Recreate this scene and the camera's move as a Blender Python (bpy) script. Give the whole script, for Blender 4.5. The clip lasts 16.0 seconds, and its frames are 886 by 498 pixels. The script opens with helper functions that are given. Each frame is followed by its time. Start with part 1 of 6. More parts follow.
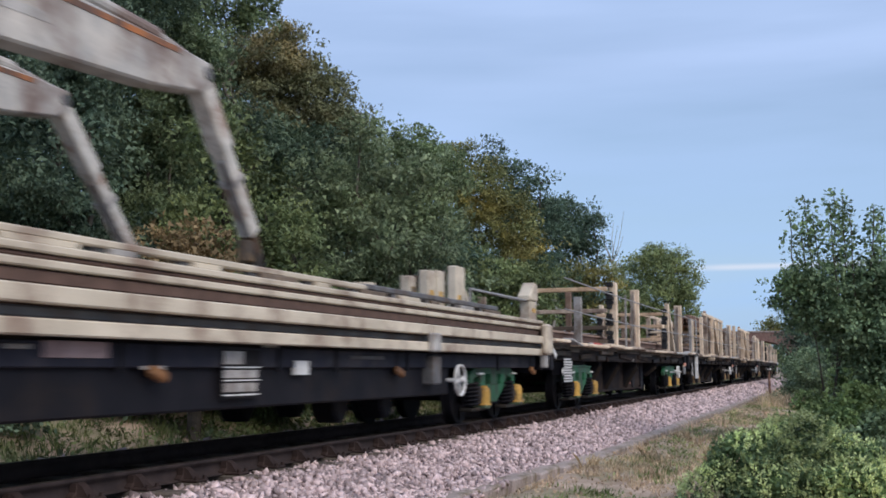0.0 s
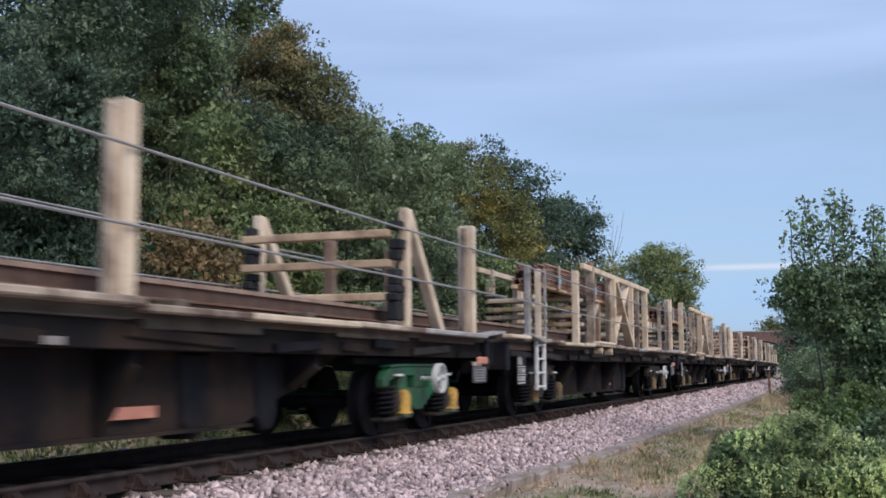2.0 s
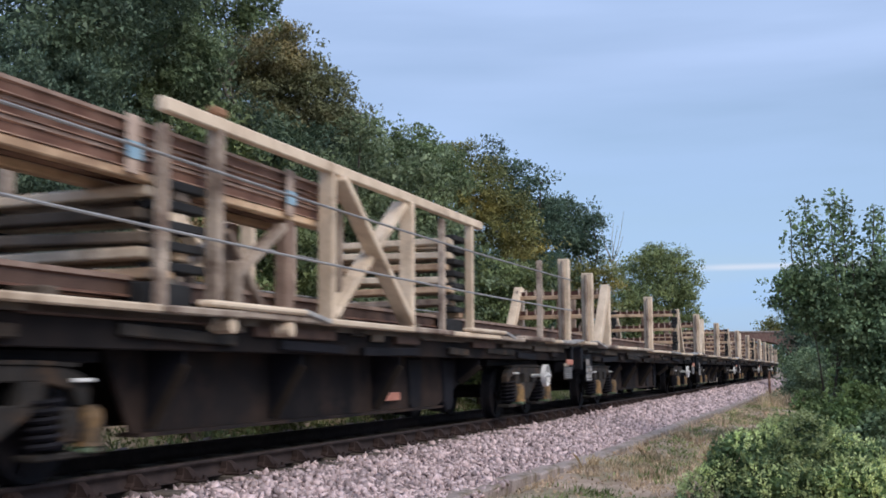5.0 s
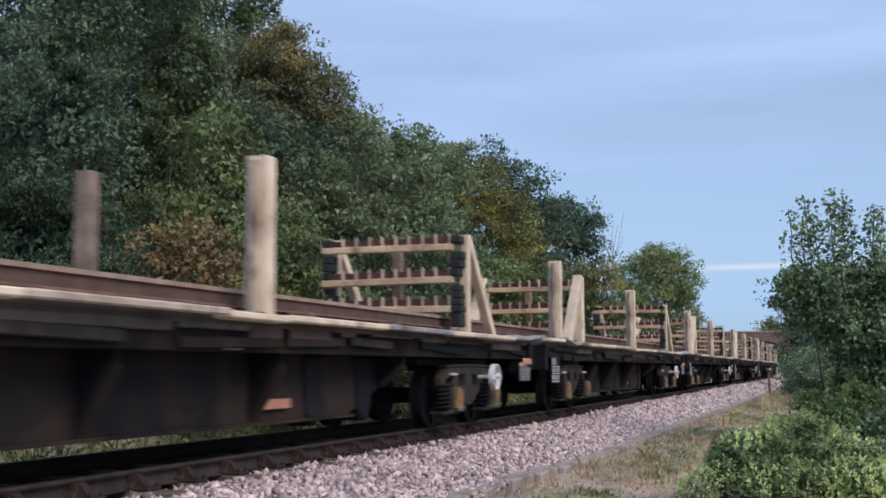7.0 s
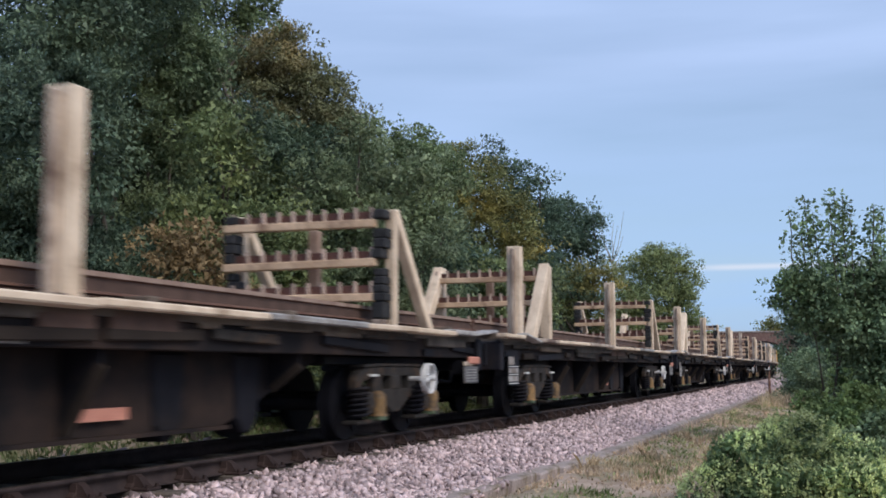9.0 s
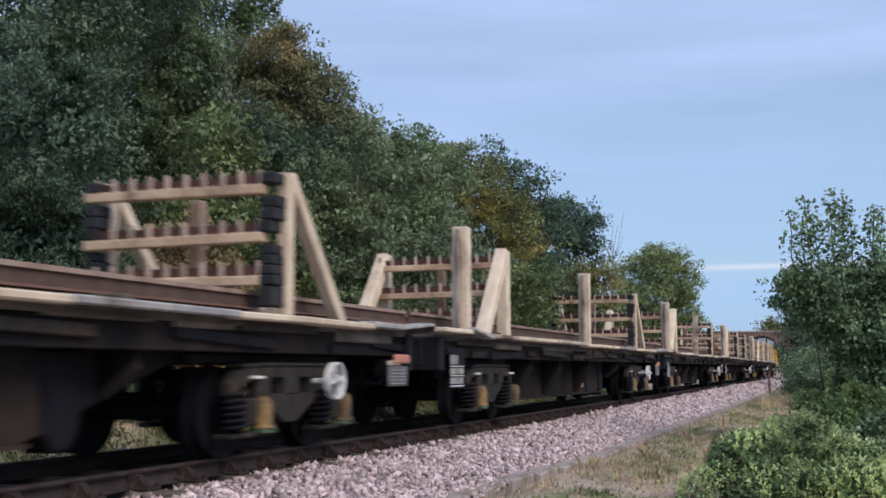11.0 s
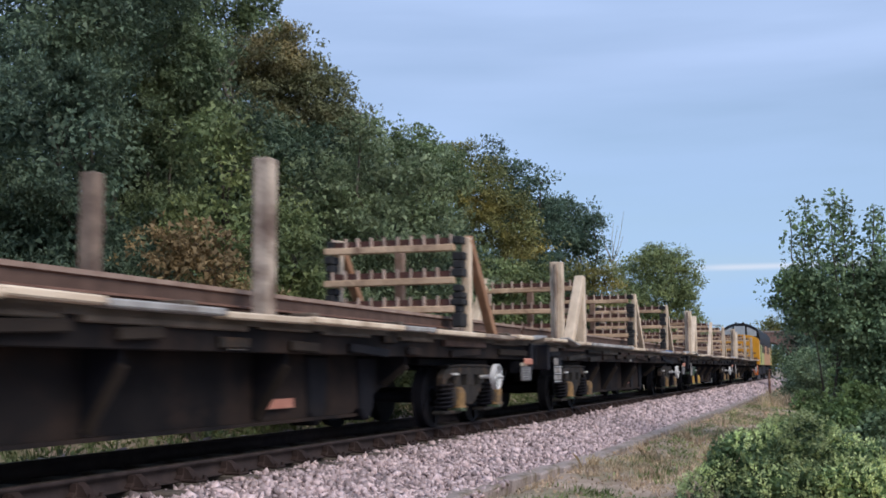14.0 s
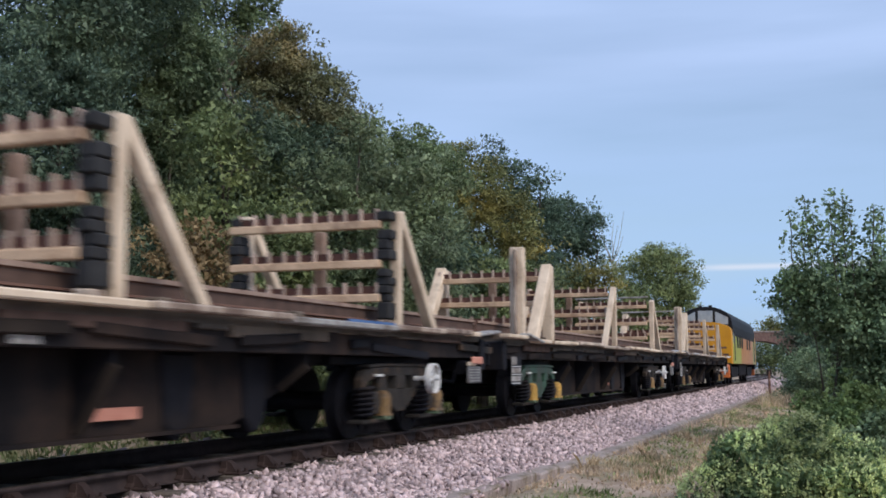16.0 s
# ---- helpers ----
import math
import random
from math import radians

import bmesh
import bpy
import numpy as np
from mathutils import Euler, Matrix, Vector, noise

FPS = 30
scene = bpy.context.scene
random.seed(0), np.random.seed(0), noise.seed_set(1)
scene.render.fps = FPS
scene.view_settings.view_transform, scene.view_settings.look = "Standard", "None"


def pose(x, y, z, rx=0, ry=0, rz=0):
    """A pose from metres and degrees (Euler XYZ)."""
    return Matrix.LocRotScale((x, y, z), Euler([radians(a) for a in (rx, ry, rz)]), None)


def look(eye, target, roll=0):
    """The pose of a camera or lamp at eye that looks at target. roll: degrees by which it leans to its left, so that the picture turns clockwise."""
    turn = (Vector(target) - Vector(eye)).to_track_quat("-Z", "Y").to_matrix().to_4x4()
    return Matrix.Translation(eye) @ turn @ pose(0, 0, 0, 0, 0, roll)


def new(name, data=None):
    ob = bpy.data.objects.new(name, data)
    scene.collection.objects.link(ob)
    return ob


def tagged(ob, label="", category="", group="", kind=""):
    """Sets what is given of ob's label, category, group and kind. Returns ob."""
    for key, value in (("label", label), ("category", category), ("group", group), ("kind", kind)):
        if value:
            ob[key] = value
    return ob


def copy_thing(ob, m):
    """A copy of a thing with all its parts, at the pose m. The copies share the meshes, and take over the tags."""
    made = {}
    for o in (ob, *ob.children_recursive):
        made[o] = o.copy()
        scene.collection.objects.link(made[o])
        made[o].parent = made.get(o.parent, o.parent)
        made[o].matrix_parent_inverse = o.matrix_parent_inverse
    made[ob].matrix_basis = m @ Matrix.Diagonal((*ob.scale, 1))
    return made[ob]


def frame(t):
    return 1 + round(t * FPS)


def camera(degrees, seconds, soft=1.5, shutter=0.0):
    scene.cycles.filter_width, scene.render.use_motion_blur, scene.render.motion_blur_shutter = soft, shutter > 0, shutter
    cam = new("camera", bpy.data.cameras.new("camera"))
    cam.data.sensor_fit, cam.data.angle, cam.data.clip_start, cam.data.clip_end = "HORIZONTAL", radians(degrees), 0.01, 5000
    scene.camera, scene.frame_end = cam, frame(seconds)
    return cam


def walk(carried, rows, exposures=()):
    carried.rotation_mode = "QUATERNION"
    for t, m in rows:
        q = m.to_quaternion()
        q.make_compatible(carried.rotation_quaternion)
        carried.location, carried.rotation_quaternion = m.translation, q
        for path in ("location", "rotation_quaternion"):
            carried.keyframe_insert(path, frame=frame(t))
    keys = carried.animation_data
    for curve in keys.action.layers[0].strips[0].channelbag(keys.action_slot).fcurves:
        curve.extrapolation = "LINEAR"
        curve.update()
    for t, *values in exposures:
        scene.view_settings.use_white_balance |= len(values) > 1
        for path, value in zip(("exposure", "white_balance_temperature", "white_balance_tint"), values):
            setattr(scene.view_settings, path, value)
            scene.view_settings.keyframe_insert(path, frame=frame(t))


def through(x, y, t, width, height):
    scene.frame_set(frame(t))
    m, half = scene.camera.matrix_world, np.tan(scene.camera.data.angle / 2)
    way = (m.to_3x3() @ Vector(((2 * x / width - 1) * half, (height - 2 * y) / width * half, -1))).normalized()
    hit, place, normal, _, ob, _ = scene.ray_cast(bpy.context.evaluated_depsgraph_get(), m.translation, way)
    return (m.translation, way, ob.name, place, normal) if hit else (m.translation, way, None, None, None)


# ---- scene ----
# ---------------------------------------------------------------- camera
cam = camera(42.82, 16.0, soft=1.7, shutter=0.38)
EYE = Vector((0, 0, 0.815))
VIEW = look(EYE, EYE + Vector((0, 100, 100 * math.tan(0.10637))), -0.26)
walk(cam, [(0.0, VIEW), (16.0, VIEW)], [(0.0, 0.0), (16.0, 0.0)])

# ---------------------------------------------------------------- world and sun
SUN_EL, SUN_AZ = 43.0, 138.0          # degrees; azimuth clockwise from +Y


def build_world():
    w = bpy.data.worlds.new("evening_sky")
    scene.world = w
    w.use_nodes = True
    nt = w.node_tree
    nt.nodes.clear()
    n = nt.nodes.new
    out, bg, sky = n("ShaderNodeOutputWorld"), n("ShaderNodeBackground"), n("ShaderNodeTexSky")
    sky.sky_type, sky.sun_disc = "NISHITA", False
    sky.sun_elevation, sky.sun_rotation = radians(SUN_EL), radians(SUN_AZ)
    sky.air_density, sky.dust_density, sky.ozone_density = 1.0, 1.2, 2.0
    tc, mp = n("ShaderNodeTexCoord"), n("ShaderNodeMapping")
    mp.inputs["Scale"].default_value = (1.1, 1.1, 9.0)
    mp.inputs["Rotation"].default_value = (0.03, 0.02, 0)
    noi = n("ShaderNodeTexNoise")
    noi.inputs["Scale"].default_value, noi.inputs["Detail"].default_value, noi.inputs["Roughness"].default_value = 1.6, 5, 0.45
    ramp = n("ShaderNodeMapRange")
    ramp.inputs["From Min"].default_value, ramp.inputs["From Max"].default_value = 0.36, 0.72
    ramp.inputs["To Min"].default_value, ramp.inputs["To Max"].default_value = 0.42, 1.0
    mix = n("ShaderNodeMix")
    mix.data_type = "RGBA"
    low = n("ShaderNodeMix")
    low.data_type = "RGBA"
    low.inputs[6].default_value, low.inputs[7].default_value = (2.9, 4.6, 7.35, 1), (3.75, 4.95, 7.5, 1)
    sepz, rise = n("ShaderNodeSeparateXYZ"), n("ShaderNodeMapRange")
    rise.inputs["From Min"].default_value, rise.inputs["From Max"].default_value = 0.03, 0.26
    nt.links.new(tc.outputs["Generated"], sepz.inputs["Vector"])
    nt.links.new(sepz.outputs["Z"], rise.inputs["Value"])
    nt.links.new(rise.outputs["Result"], low.inputs[0])
    nt.links.new(low.outputs[2], mix.inputs[7])
    L = nt.links.new
    L(tc.outputs["Generated"], mp.inputs["Vector"])
    L(mp.outputs["Vector"], noi.inputs["Vector"])
    L(noi.outputs["Fac"], ramp.inputs["Value"])
    L(ramp.outputs["Result"], mix.inputs[0])
    L(sky.outputs["Color"], mix.inputs[6])
    # a thin bright streak of cloud low over the bend
    sep = n("ShaderNodeSeparateXYZ")
    L(tc.outputs["Generated"], sep.inputs["Vector"])
    up, side, both = n("ShaderNodeMapRange"), n("ShaderNodeMapRange"), n("ShaderNodeMath")
    dz, az = n("ShaderNodeMath"), n("ShaderNodeMath")
    dz.operation, dz.inputs[1].default_value = "SUBTRACT", 0.0862
    az.operation = "ABSOLUTE"
    L(sep.outputs["Z"], dz.inputs[0])
    L(dz.outputs[0], az.inputs[0])
    up.interpolation_type = side.interpolation_type = "SMOOTHSTEP"
    for k, v in (("From Min", 0.0), ("From Max", 0.0042), ("To Min", 1.0), ("To Max", 0.0)):
        up.inputs[k].default_value = v
    for k, v in (("From Min", 0.19), ("From Max", 0.25), ("To Min", 0.0), ("To Max", 0.62)):
        side.inputs[k].default_value = v
    L(az.outputs[0], up.inputs["Value"])
    L(sep.outputs["X"], side.inputs["Value"])
    both.operation = "MULTIPLY"
    L(up.outputs["Result"], both.inputs[0])
    L(side.outputs["Result"], both.inputs[1])
    streak = n("ShaderNodeMix")
    streak.data_type = "RGBA"
    streak.inputs[7].default_value = (6.2, 6.4, 7.2, 1)
    L(both.outputs[0], streak.inputs[0])
    L(mix.outputs[2], streak.inputs[6])
    L(streak.outputs[2], bg.inputs["Color"])
    bg.inputs["Strength"].default_value = 0.13
    L(bg.outputs["Background"], out.inputs["Surface"])


build_world()
sun = new("sun", bpy.data.lights.new("sun", "SUN"))
sun.data.energy, sun.data.angle, sun.data.color = 2.25, radians(36), (1.0, 0.9, 0.78)
a, e = radians(SUN_AZ), radians(SUN_EL)
sun.matrix_world = look((0, 0, 30), Vector((0, 0, 30)) - Vector((math.sin(a) * math.cos(e), math.cos(a) * math.cos(e), math.sin(e))))


# ---------------------------------------------------------------- materials
def material(name, c1, c2, rough=0.7, metal=0.0, scale=6.0, grain=60.0, bump=0.25, vary=0.25, stretch=(1, 1, 1), dirt=None, dirt_at=0.62, island=False, spec=0.4):
    """Two colours mixed by coarse stains and fine grain, with relief, wear and a change from piece to piece."""
    m = bpy.data.materials.new(name)
    m.use_nodes = True
    nt = m.node_tree
    b = nt.nodes["Principled BSDF"]
    n, L = nt.nodes.new, nt.links.new
    tc, mp = n("ShaderNodeTexCoord"), n("ShaderNodeMapping")
    mp.inputs["Scale"].default_value = stretch
    L(tc.outputs["Object"], mp.inputs["Vector"])
    big, fine = n("ShaderNodeTexNoise"), n("ShaderNodeTexNoise")
    for t, sc, d in ((big, scale, 4), (fine, grain, 3)):
        t.inputs["Scale"].default_value, t.inputs["Detail"].default_value = sc, d
        L(mp.outputs["Vector"], t.inputs["Vector"])
    add = n("ShaderNodeMath")
    add.operation = "ADD"
    half = n("ShaderNodeMath")
    half.operation = "MULTIPLY_ADD"
    half.inputs[1].default_value, half.inputs[2].default_value = 0.5, -0.25
    L(fine.outputs["Fac"], half.inputs[0])
    L(big.outputs["Fac"], add.inputs[0])
    L(half.outputs[0], add.inputs[1])
    rng = n("ShaderNodeMapRange")
    rng.inputs["From Min"].default_value, rng.inputs["From Max"].default_value = 0.3, 0.7
    L(add.outputs[0], rng.inputs["Value"])
    mix = n("ShaderNodeMix")
    mix.data_type = "RGBA"
    mix.inputs[6].default_value, mix.inputs[7].default_value = (*c1, 1), (*c2, 1)
    L(rng.outputs["Result"], mix.inputs[0])
    colour = mix.outputs[2]
    if dirt:
        dn = n("ShaderNodeTexNoise")
        dn.inputs["Scale"].default_value, dn.inputs["Detail"].default_value, dn.inputs["Roughness"].default_value = scale * 0.6, 6, 0.65
        L(tc.outputs["Object"], dn.inputs["Vector"])
        dr = n("ShaderNodeMapRange")
        dr.inputs["From Min"].default_value, dr.inputs["From Max"].default_value = dirt_at - 0.12, dirt_at + 0.06
        L(dn.outputs["Fac"], dr.inputs["Value"])
        dm = n("ShaderNodeMix")
        dm.data_type = "RGBA"
        dm.inputs[7].default_value = (*dirt, 1)
        L(dr.outputs["Result"], dm.inputs[0])
        L(colour, dm.inputs[6])
        colour = dm.outputs[2]
    rnd = n("ShaderNodeNewGeometry") if island else n("ShaderNodeObjectInfo")
    val = n("ShaderNodeMapRange")
    val.inputs["To Min"].default_value, val.inputs["To Max"].default_value = 1 - vary, 1 + vary
    L(rnd.outputs["Random Per Island" if island else "Random"], val.inputs["Value"])
    hsv = n("ShaderNodeHueSaturation")
    L(val.outputs["Result"], hsv.inputs["Value"])
    L(colour, hsv.inputs["Color"])
    L(hsv.outputs["Color"], b.inputs["Base Color"])
    rr = n("ShaderNodeMapRange")
    rr.inputs["To Min"].default_value, rr.inputs["To Max"].default_value = max(0.05, rough - 0.12), min(1, rough + 0.12)
    L(fine.outputs["Fac"], rr.inputs["Value"])
    L(rr.outputs["Result"], b.inputs["Roughness"])
    b.inputs["Metallic"].default_value = metal
    b.inputs["Specular IOR Level"].default_value = spec
    if bump:
        bp = n("ShaderNodeBump")
        bp.inputs["Strength"].default_value, bp.inputs["Distance"].default_value = bump, 0.02
        L(add.outputs[0], bp.inputs["Height"])
        L(bp.outputs["Normal"], b.inputs["Normal"])
    return m


def leaf_material(name, c1, c2, c3, rough=0.5, through=0.28):
    """Leaves: three greens picked leaf by leaf, a clump-size drift of tone, light passing through."""
    m = bpy.data.materials.new(name)
    m.use_nodes = True
    nt = m.node_tree
    b = nt.nodes["Principled BSDF"]
    n, L = nt.nodes.new, nt.links.new
    g, tc, noi = n("ShaderNodeNewGeometry"), n("ShaderNodeTexCoord"), n("ShaderNodeTexNoise")
    noi.inputs["Scale"].default_value, noi.inputs["Detail"].default_value = 0.55, 3
    L(tc.outputs["Object"], noi.inputs["Vector"])
    m1, m2 = n("ShaderNodeMix"), n("ShaderNodeMix")
    m1.data_type = m2.data_type = "RGBA"
    m1.inputs[6].default_value, m1.inputs[7].default_value, m2.inputs[7].default_value = (*c1, 1), (*c2, 1), (*c3, 1)
    pick = n("ShaderNodeMapRange")
    pick.inputs["To Min"].default_value, pick.inputs["To Max"].default_value = 0.08, 0.92
    L(g.outputs["Random Per Island"], pick.inputs["Value"])
    L(pick.outputs["Result"], m1.inputs[0])
    r = n("ShaderNodeMapRange")
    r.inputs["From Min"].default_value, r.inputs["From Max"].default_value = 0.48, 0.72
    L(noi.outputs["Fac"], r.inputs["Value"])
    L(r.outputs["Result"], m2.inputs[0])
    L(m1.outputs[2], m2.inputs[6])
    tone, tv, hs = n("ShaderNodeTexNoise"), n("ShaderNodeMapRange"), n("ShaderNodeHueSaturation")
    tone.inputs["Scale"].default_value, tone.inputs["Detail"].default_value = 1.5, 3
    tv.inputs["From Min"].default_value, tv.inputs["From Max"].default_value = 0.34, 0.66
    tv.inputs["To Min"].default_value, tv.inputs["To Max"].default_value = 0.55, 1.55
    L(tc.outputs["Object"], tone.inputs["Vector"])
    L(tone.outputs["Fac"], tv.inputs["Value"])
    L(tv.outputs["Result"], hs.inputs["Value"])
    L(m2.outputs[2], hs.inputs["Color"])
    L(hs.outputs["Color"], b.inputs["Base Color"])
    b.inputs["Roughness"].default_value = rough
    b.inputs["Specular IOR Level"].default_value = 0.22
    tr, ms = n("ShaderNodeBsdfTranslucent"), n("ShaderNodeMixShader")
    L(hs.outputs["Color"], tr.inputs["Color"])
    ms.inputs[0].default_value = through
    L(b.outputs["BSDF"], ms.inputs[1])
    L(tr.outputs["BSDF"], ms.inputs[2])
    L(ms.outputs["Shader"], nt.nodes["Material Output"].inputs["Surface"])
    return m


M = dict(
    timber=material("weathered_timber", (0.56, 0.435, 0.32), (0.79, 0.65, 0.505), 0.8, 0, 3.2, 45, 0.4, 0.12, (1, 1, 0.6), (0.34, 0.24, 0.165), 0.68),
    cream=material("cream_paint", (0.49, 0.425, 0.335), (0.66, 0.58, 0.465), 0.6, 0, 2.5, 50, 0.15, 0.08, (0.5, 1, 1.4), (0.26, 0.185, 0.14), 0.6),
    deck=material("grey_deck_boards", (0.07, 0.058, 0.05), (0.15, 0.125, 0.105), 0.85, 0, 3, 50, 0.4, 0.2),
    black=material("black_underframe", (0.007, 0.0075, 0.011), (0.0155, 0.015, 0.020), 0.7, 0, 2.0, 40, 0.25, 0.15, (1, 1, 1), (0.022, 0.018, 0.018), 0.64, spec=0.13),
    girder=material("dusty_black_girder", (0.012, 0.011, 0.013), (0.026, 0.022, 0.022), 0.85, 0, 1.6, 30, 0.25, 0.15, (1, 1, 0.5), (0.05, 0.034, 0.028), 0.6, spec=0.1),
    oldwhite=material("worn_grey_white", (0.26, 0.25, 0.25), (0.5, 0.48, 0.46), 0.7, 0, 4, 50, 0.2, 0.15, (1, 1, 1), (0.16, 0.13, 0.11), 0.6),
    boompaint=material("smeared_boom_paint", (0.36, 0.35, 0.34), (0.60, 0.56, 0.51), 0.6, 0, 2.6, 40, 0.2, 0.1, (1, 1, 1), (0.19, 0.135, 0.115), 0.56),
    sill=material("blue_black_sill", (0.010, 0.011, 0.020), (0.020, 0.021, 0.033), 0.7, 0, 2.0, 40, 0.25, 0.15, (1, 1, 1), (0.05, 0.045, 0.05), 0.62, spec=0.2),
    dustpink=material("dusty_pink_plate", (0.20, 0.14, 0.145), (0.34, 0.25, 0.25), 0.7, 0, 4, 50, 0.2, 0.15),
    slate=material("dull_grey_paint", (0.07, 0.07, 0.078), (0.15, 0.15, 0.155), 0.7, 0, 4, 50, 0.2, 0.15, (1, 1, 1), (0.08, 0.06, 0.05), 0.6),
    bearer=material("sun_bleached_bearer", (0.48, 0.32, 0.205), (0.73, 0.53, 0.36), 0.8, 0, 2.2, 45, 0.35, 0.12, (1, 1, 1), (0.22, 0.13, 0.085), 0.62),
    greytimber=material("grey_weathered_timber", (0.30, 0.235, 0.19), (0.56, 0.46, 0.375), 0.85, 0, 3.2, 45, 0.4, 0.2, (1, 1, 0.6), (0.14, 0.095, 0.075), 0.56),
    jibpaint=material("chipped_grey_white_paint", (0.44, 0.42, 0.39), (0.70, 0.665, 0.615), 0.6, 0, 5, 40, 0.2, 0.1, (1, 1, 1), (0.25, 0.155, 0.11), 0.6),
    # rust lightened for rail heads, the light from above put into the colour
    litrust=material("lit_rail_rust", (0.25, 0.165, 0.13), (0.40, 0.29, 0.235), 0.7, 0.15, 4, 60, 0.3, 0.12, spec=0.3),
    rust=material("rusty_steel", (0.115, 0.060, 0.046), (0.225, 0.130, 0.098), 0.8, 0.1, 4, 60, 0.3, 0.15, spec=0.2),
    bundlerust=material("orange_brown_rust", (0.27, 0.155, 0.11), (0.47, 0.31, 0.235), 0.85, 0, 4, 60, 0.3, 0.25, (0.3, 1, 1), (0.09, 0.052, 0.04), 0.56),
    railrust=material("rail_rust_brown", (0.026, 0.019, 0.019), (0.052, 0.037, 0.035), 0.75, 0.1, 5, 70, 0.25, 0.05, spec=0.2),
    railhead=material("worn_rail_head", (0.10, 0.085, 0.08), (0.2, 0.17, 0.15), 0.35, 0.8, 8, 60, 0.05, 0.05),
    green=material("green_bogie_paint", (0.010, 0.082, 0.038), (0.028, 0.155, 0.072), 0.6, 0, 5, 50, 0.2, 0.1, (1, 1, 1), (0.032, 0.045, 0.03), 0.56),
    dullgreen=material("faded_green_bogie_paint", (0.02, 0.055, 0.036), (0.045, 0.10, 0.066), 0.65, 0, 5, 50, 0.2, 0.1, (1, 1, 1), (0.04, 0.04, 0.033), 0.56),
    grime=material("brown_bogie_grime", (0.019, 0.018, 0.0175), (0.040, 0.035, 0.032), 0.8, 0, 6, 50, 0.3, 0.15, (1, 1, 1), (0.09, 0.055, 0.035), 0.64, spec=0.2),
    yellow=material("ochre_damper_paint", (0.42, 0.23, 0.045), (0.64, 0.39, 0.09), 0.6, 0, 6, 60, 0.2, 0.2, (1, 1, 1), (0.10, 0.07, 0.04), 0.56),
    ochre=material("grimy_ochre_paint", (0.17, 0.10, 0.045), (0.33, 0.20, 0.075), 0.65, 0, 6, 60, 0.2, 0.25, (1, 1, 1), (0.06, 0.045, 0.035), 0.52),
    palegreen=material("faded_green_seat", (0.10, 0.17, 0.10), (0.20, 0.28, 0.17), 0.7, 0, 6, 60, 0.2, 0.2, (1, 1, 1), (0.07, 0.06, 0.045), 0.54),
    white=material("white_paint", (0.62, 0.62, 0.62), (0.8, 0.8, 0.8), 0.6, 0, 6, 50, 0.1, 0.05, (1, 1, 1), (0.3, 0.27, 0.25), 0.68),
    steel=material("grey_steel", (0.16, 0.16, 0.16), (0.3, 0.3, 0.3), 0.45, 0.7, 6, 60, 0.1, 0.1),
    wire=material("galvanised_wire", (0.23, 0.225, 0.23), (0.40, 0.39, 0.39), 0.6, 0.2, 6, 60, 0.1, 0.1),
    salmon=material("faded_red_plate", (0.50, 0.20, 0.14), (0.62, 0.28, 0.2), 0.6, 0, 6, 60, 0.1, 0.1),
    red=material("red_paint", (0.36, 0.03, 0.03), (0.5, 0.06, 0.05), 0.6, 0, 6, 60, 0.1, 0.1),
    orange=material("orange_paint", (0.34, 0.115, 0.035), (0.5, 0.19, 0.06), 0.6, 0, 6, 60, 0.1, 0.1, (1, 1, 1), (0.12, 0.07, 0.05), 0.52),
    paleblue=material("pale_blue_tag", (0.26, 0.42, 0.55), (0.36, 0.52, 0.63), 0.7, 0, 6, 60, 0.1, 0.1),
    blue=material("blue_cloth", (0.05, 0.12, 0.30), (0.10, 0.2, 0.42), 0.8, 0, 6, 60, 0.2, 0.1),
    loco_yellow=material("loco_yellow", (0.64, 0.275, 0.016), (0.74, 0.345, 0.022), 0.4, 0, 1.5, 30, 0.05, 0.0),
    loco_green=material("loco_lime", (0.34, 0.38, 0.07), (0.42, 0.45, 0.1), 0.4, 0, 1.5, 30, 0.05, 0.0),
    loco_orange=material("loco_orange", (0.42, 0.17, 0.05), (0.52, 0.24, 0.08), 0.4, 0, 1.5, 30, 0.05, 0.0),
    loco_red=material("loco_orange_red", (0.62, 0.16, 0.045), (0.72, 0.22, 0.06), 0.5, 0, 1.5, 30, 0.05, 0.0),
    loco_dark=material("loco_black_roof", (0.010, 0.011, 0.014), (0.022, 0.023, 0.028), 0.6, 0, 1.5, 30, 0.05, 0.0, spec=0.15),
    ballast=material("pink_grey_granite", (0.36, 0.268, 0.272), (0.60, 0.48, 0.48), 0.85, 0, 14, 70, 0.4, 0.6, island=True),
    # near-black ballast: the train's shadow between the rails, painted in
    shadowbed=material("shadow_dark_ballast", (0.035, 0.03, 0.03), (0.10, 0.08, 0.075), 0.9, 0, 22, 60, 0.8, 0.0),
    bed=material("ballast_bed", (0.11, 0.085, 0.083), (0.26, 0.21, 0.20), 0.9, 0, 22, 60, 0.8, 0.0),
    concrete=material("weathered_concrete", (0.27, 0.222, 0.205), (0.41, 0.345, 0.32), 0.9, 0, 5, 60, 0.35, 0.15, (1, 1, 1), (0.15, 0.115, 0.07), 0.58),
    earth=material("grassy_earth", (0.26, 0.19, 0.145), (0.50, 0.385, 0.30), 0.95, 0, 1.6, 18, 0.8, 0.0, (1, 1, 1), (0.20, 0.185, 0.10), 0.56),
    bark=material("brown_bark", (0.06, 0.05, 0.04), (0.13, 0.11, 0.09), 0.9, 0, 6, 40, 0.6, 0.1),
    deadwood=material("pale_dead_wood", (0.22, 0.19, 0.16), (0.34, 0.3, 0.26), 0.9, 0, 6, 40, 0.3, 0.1),
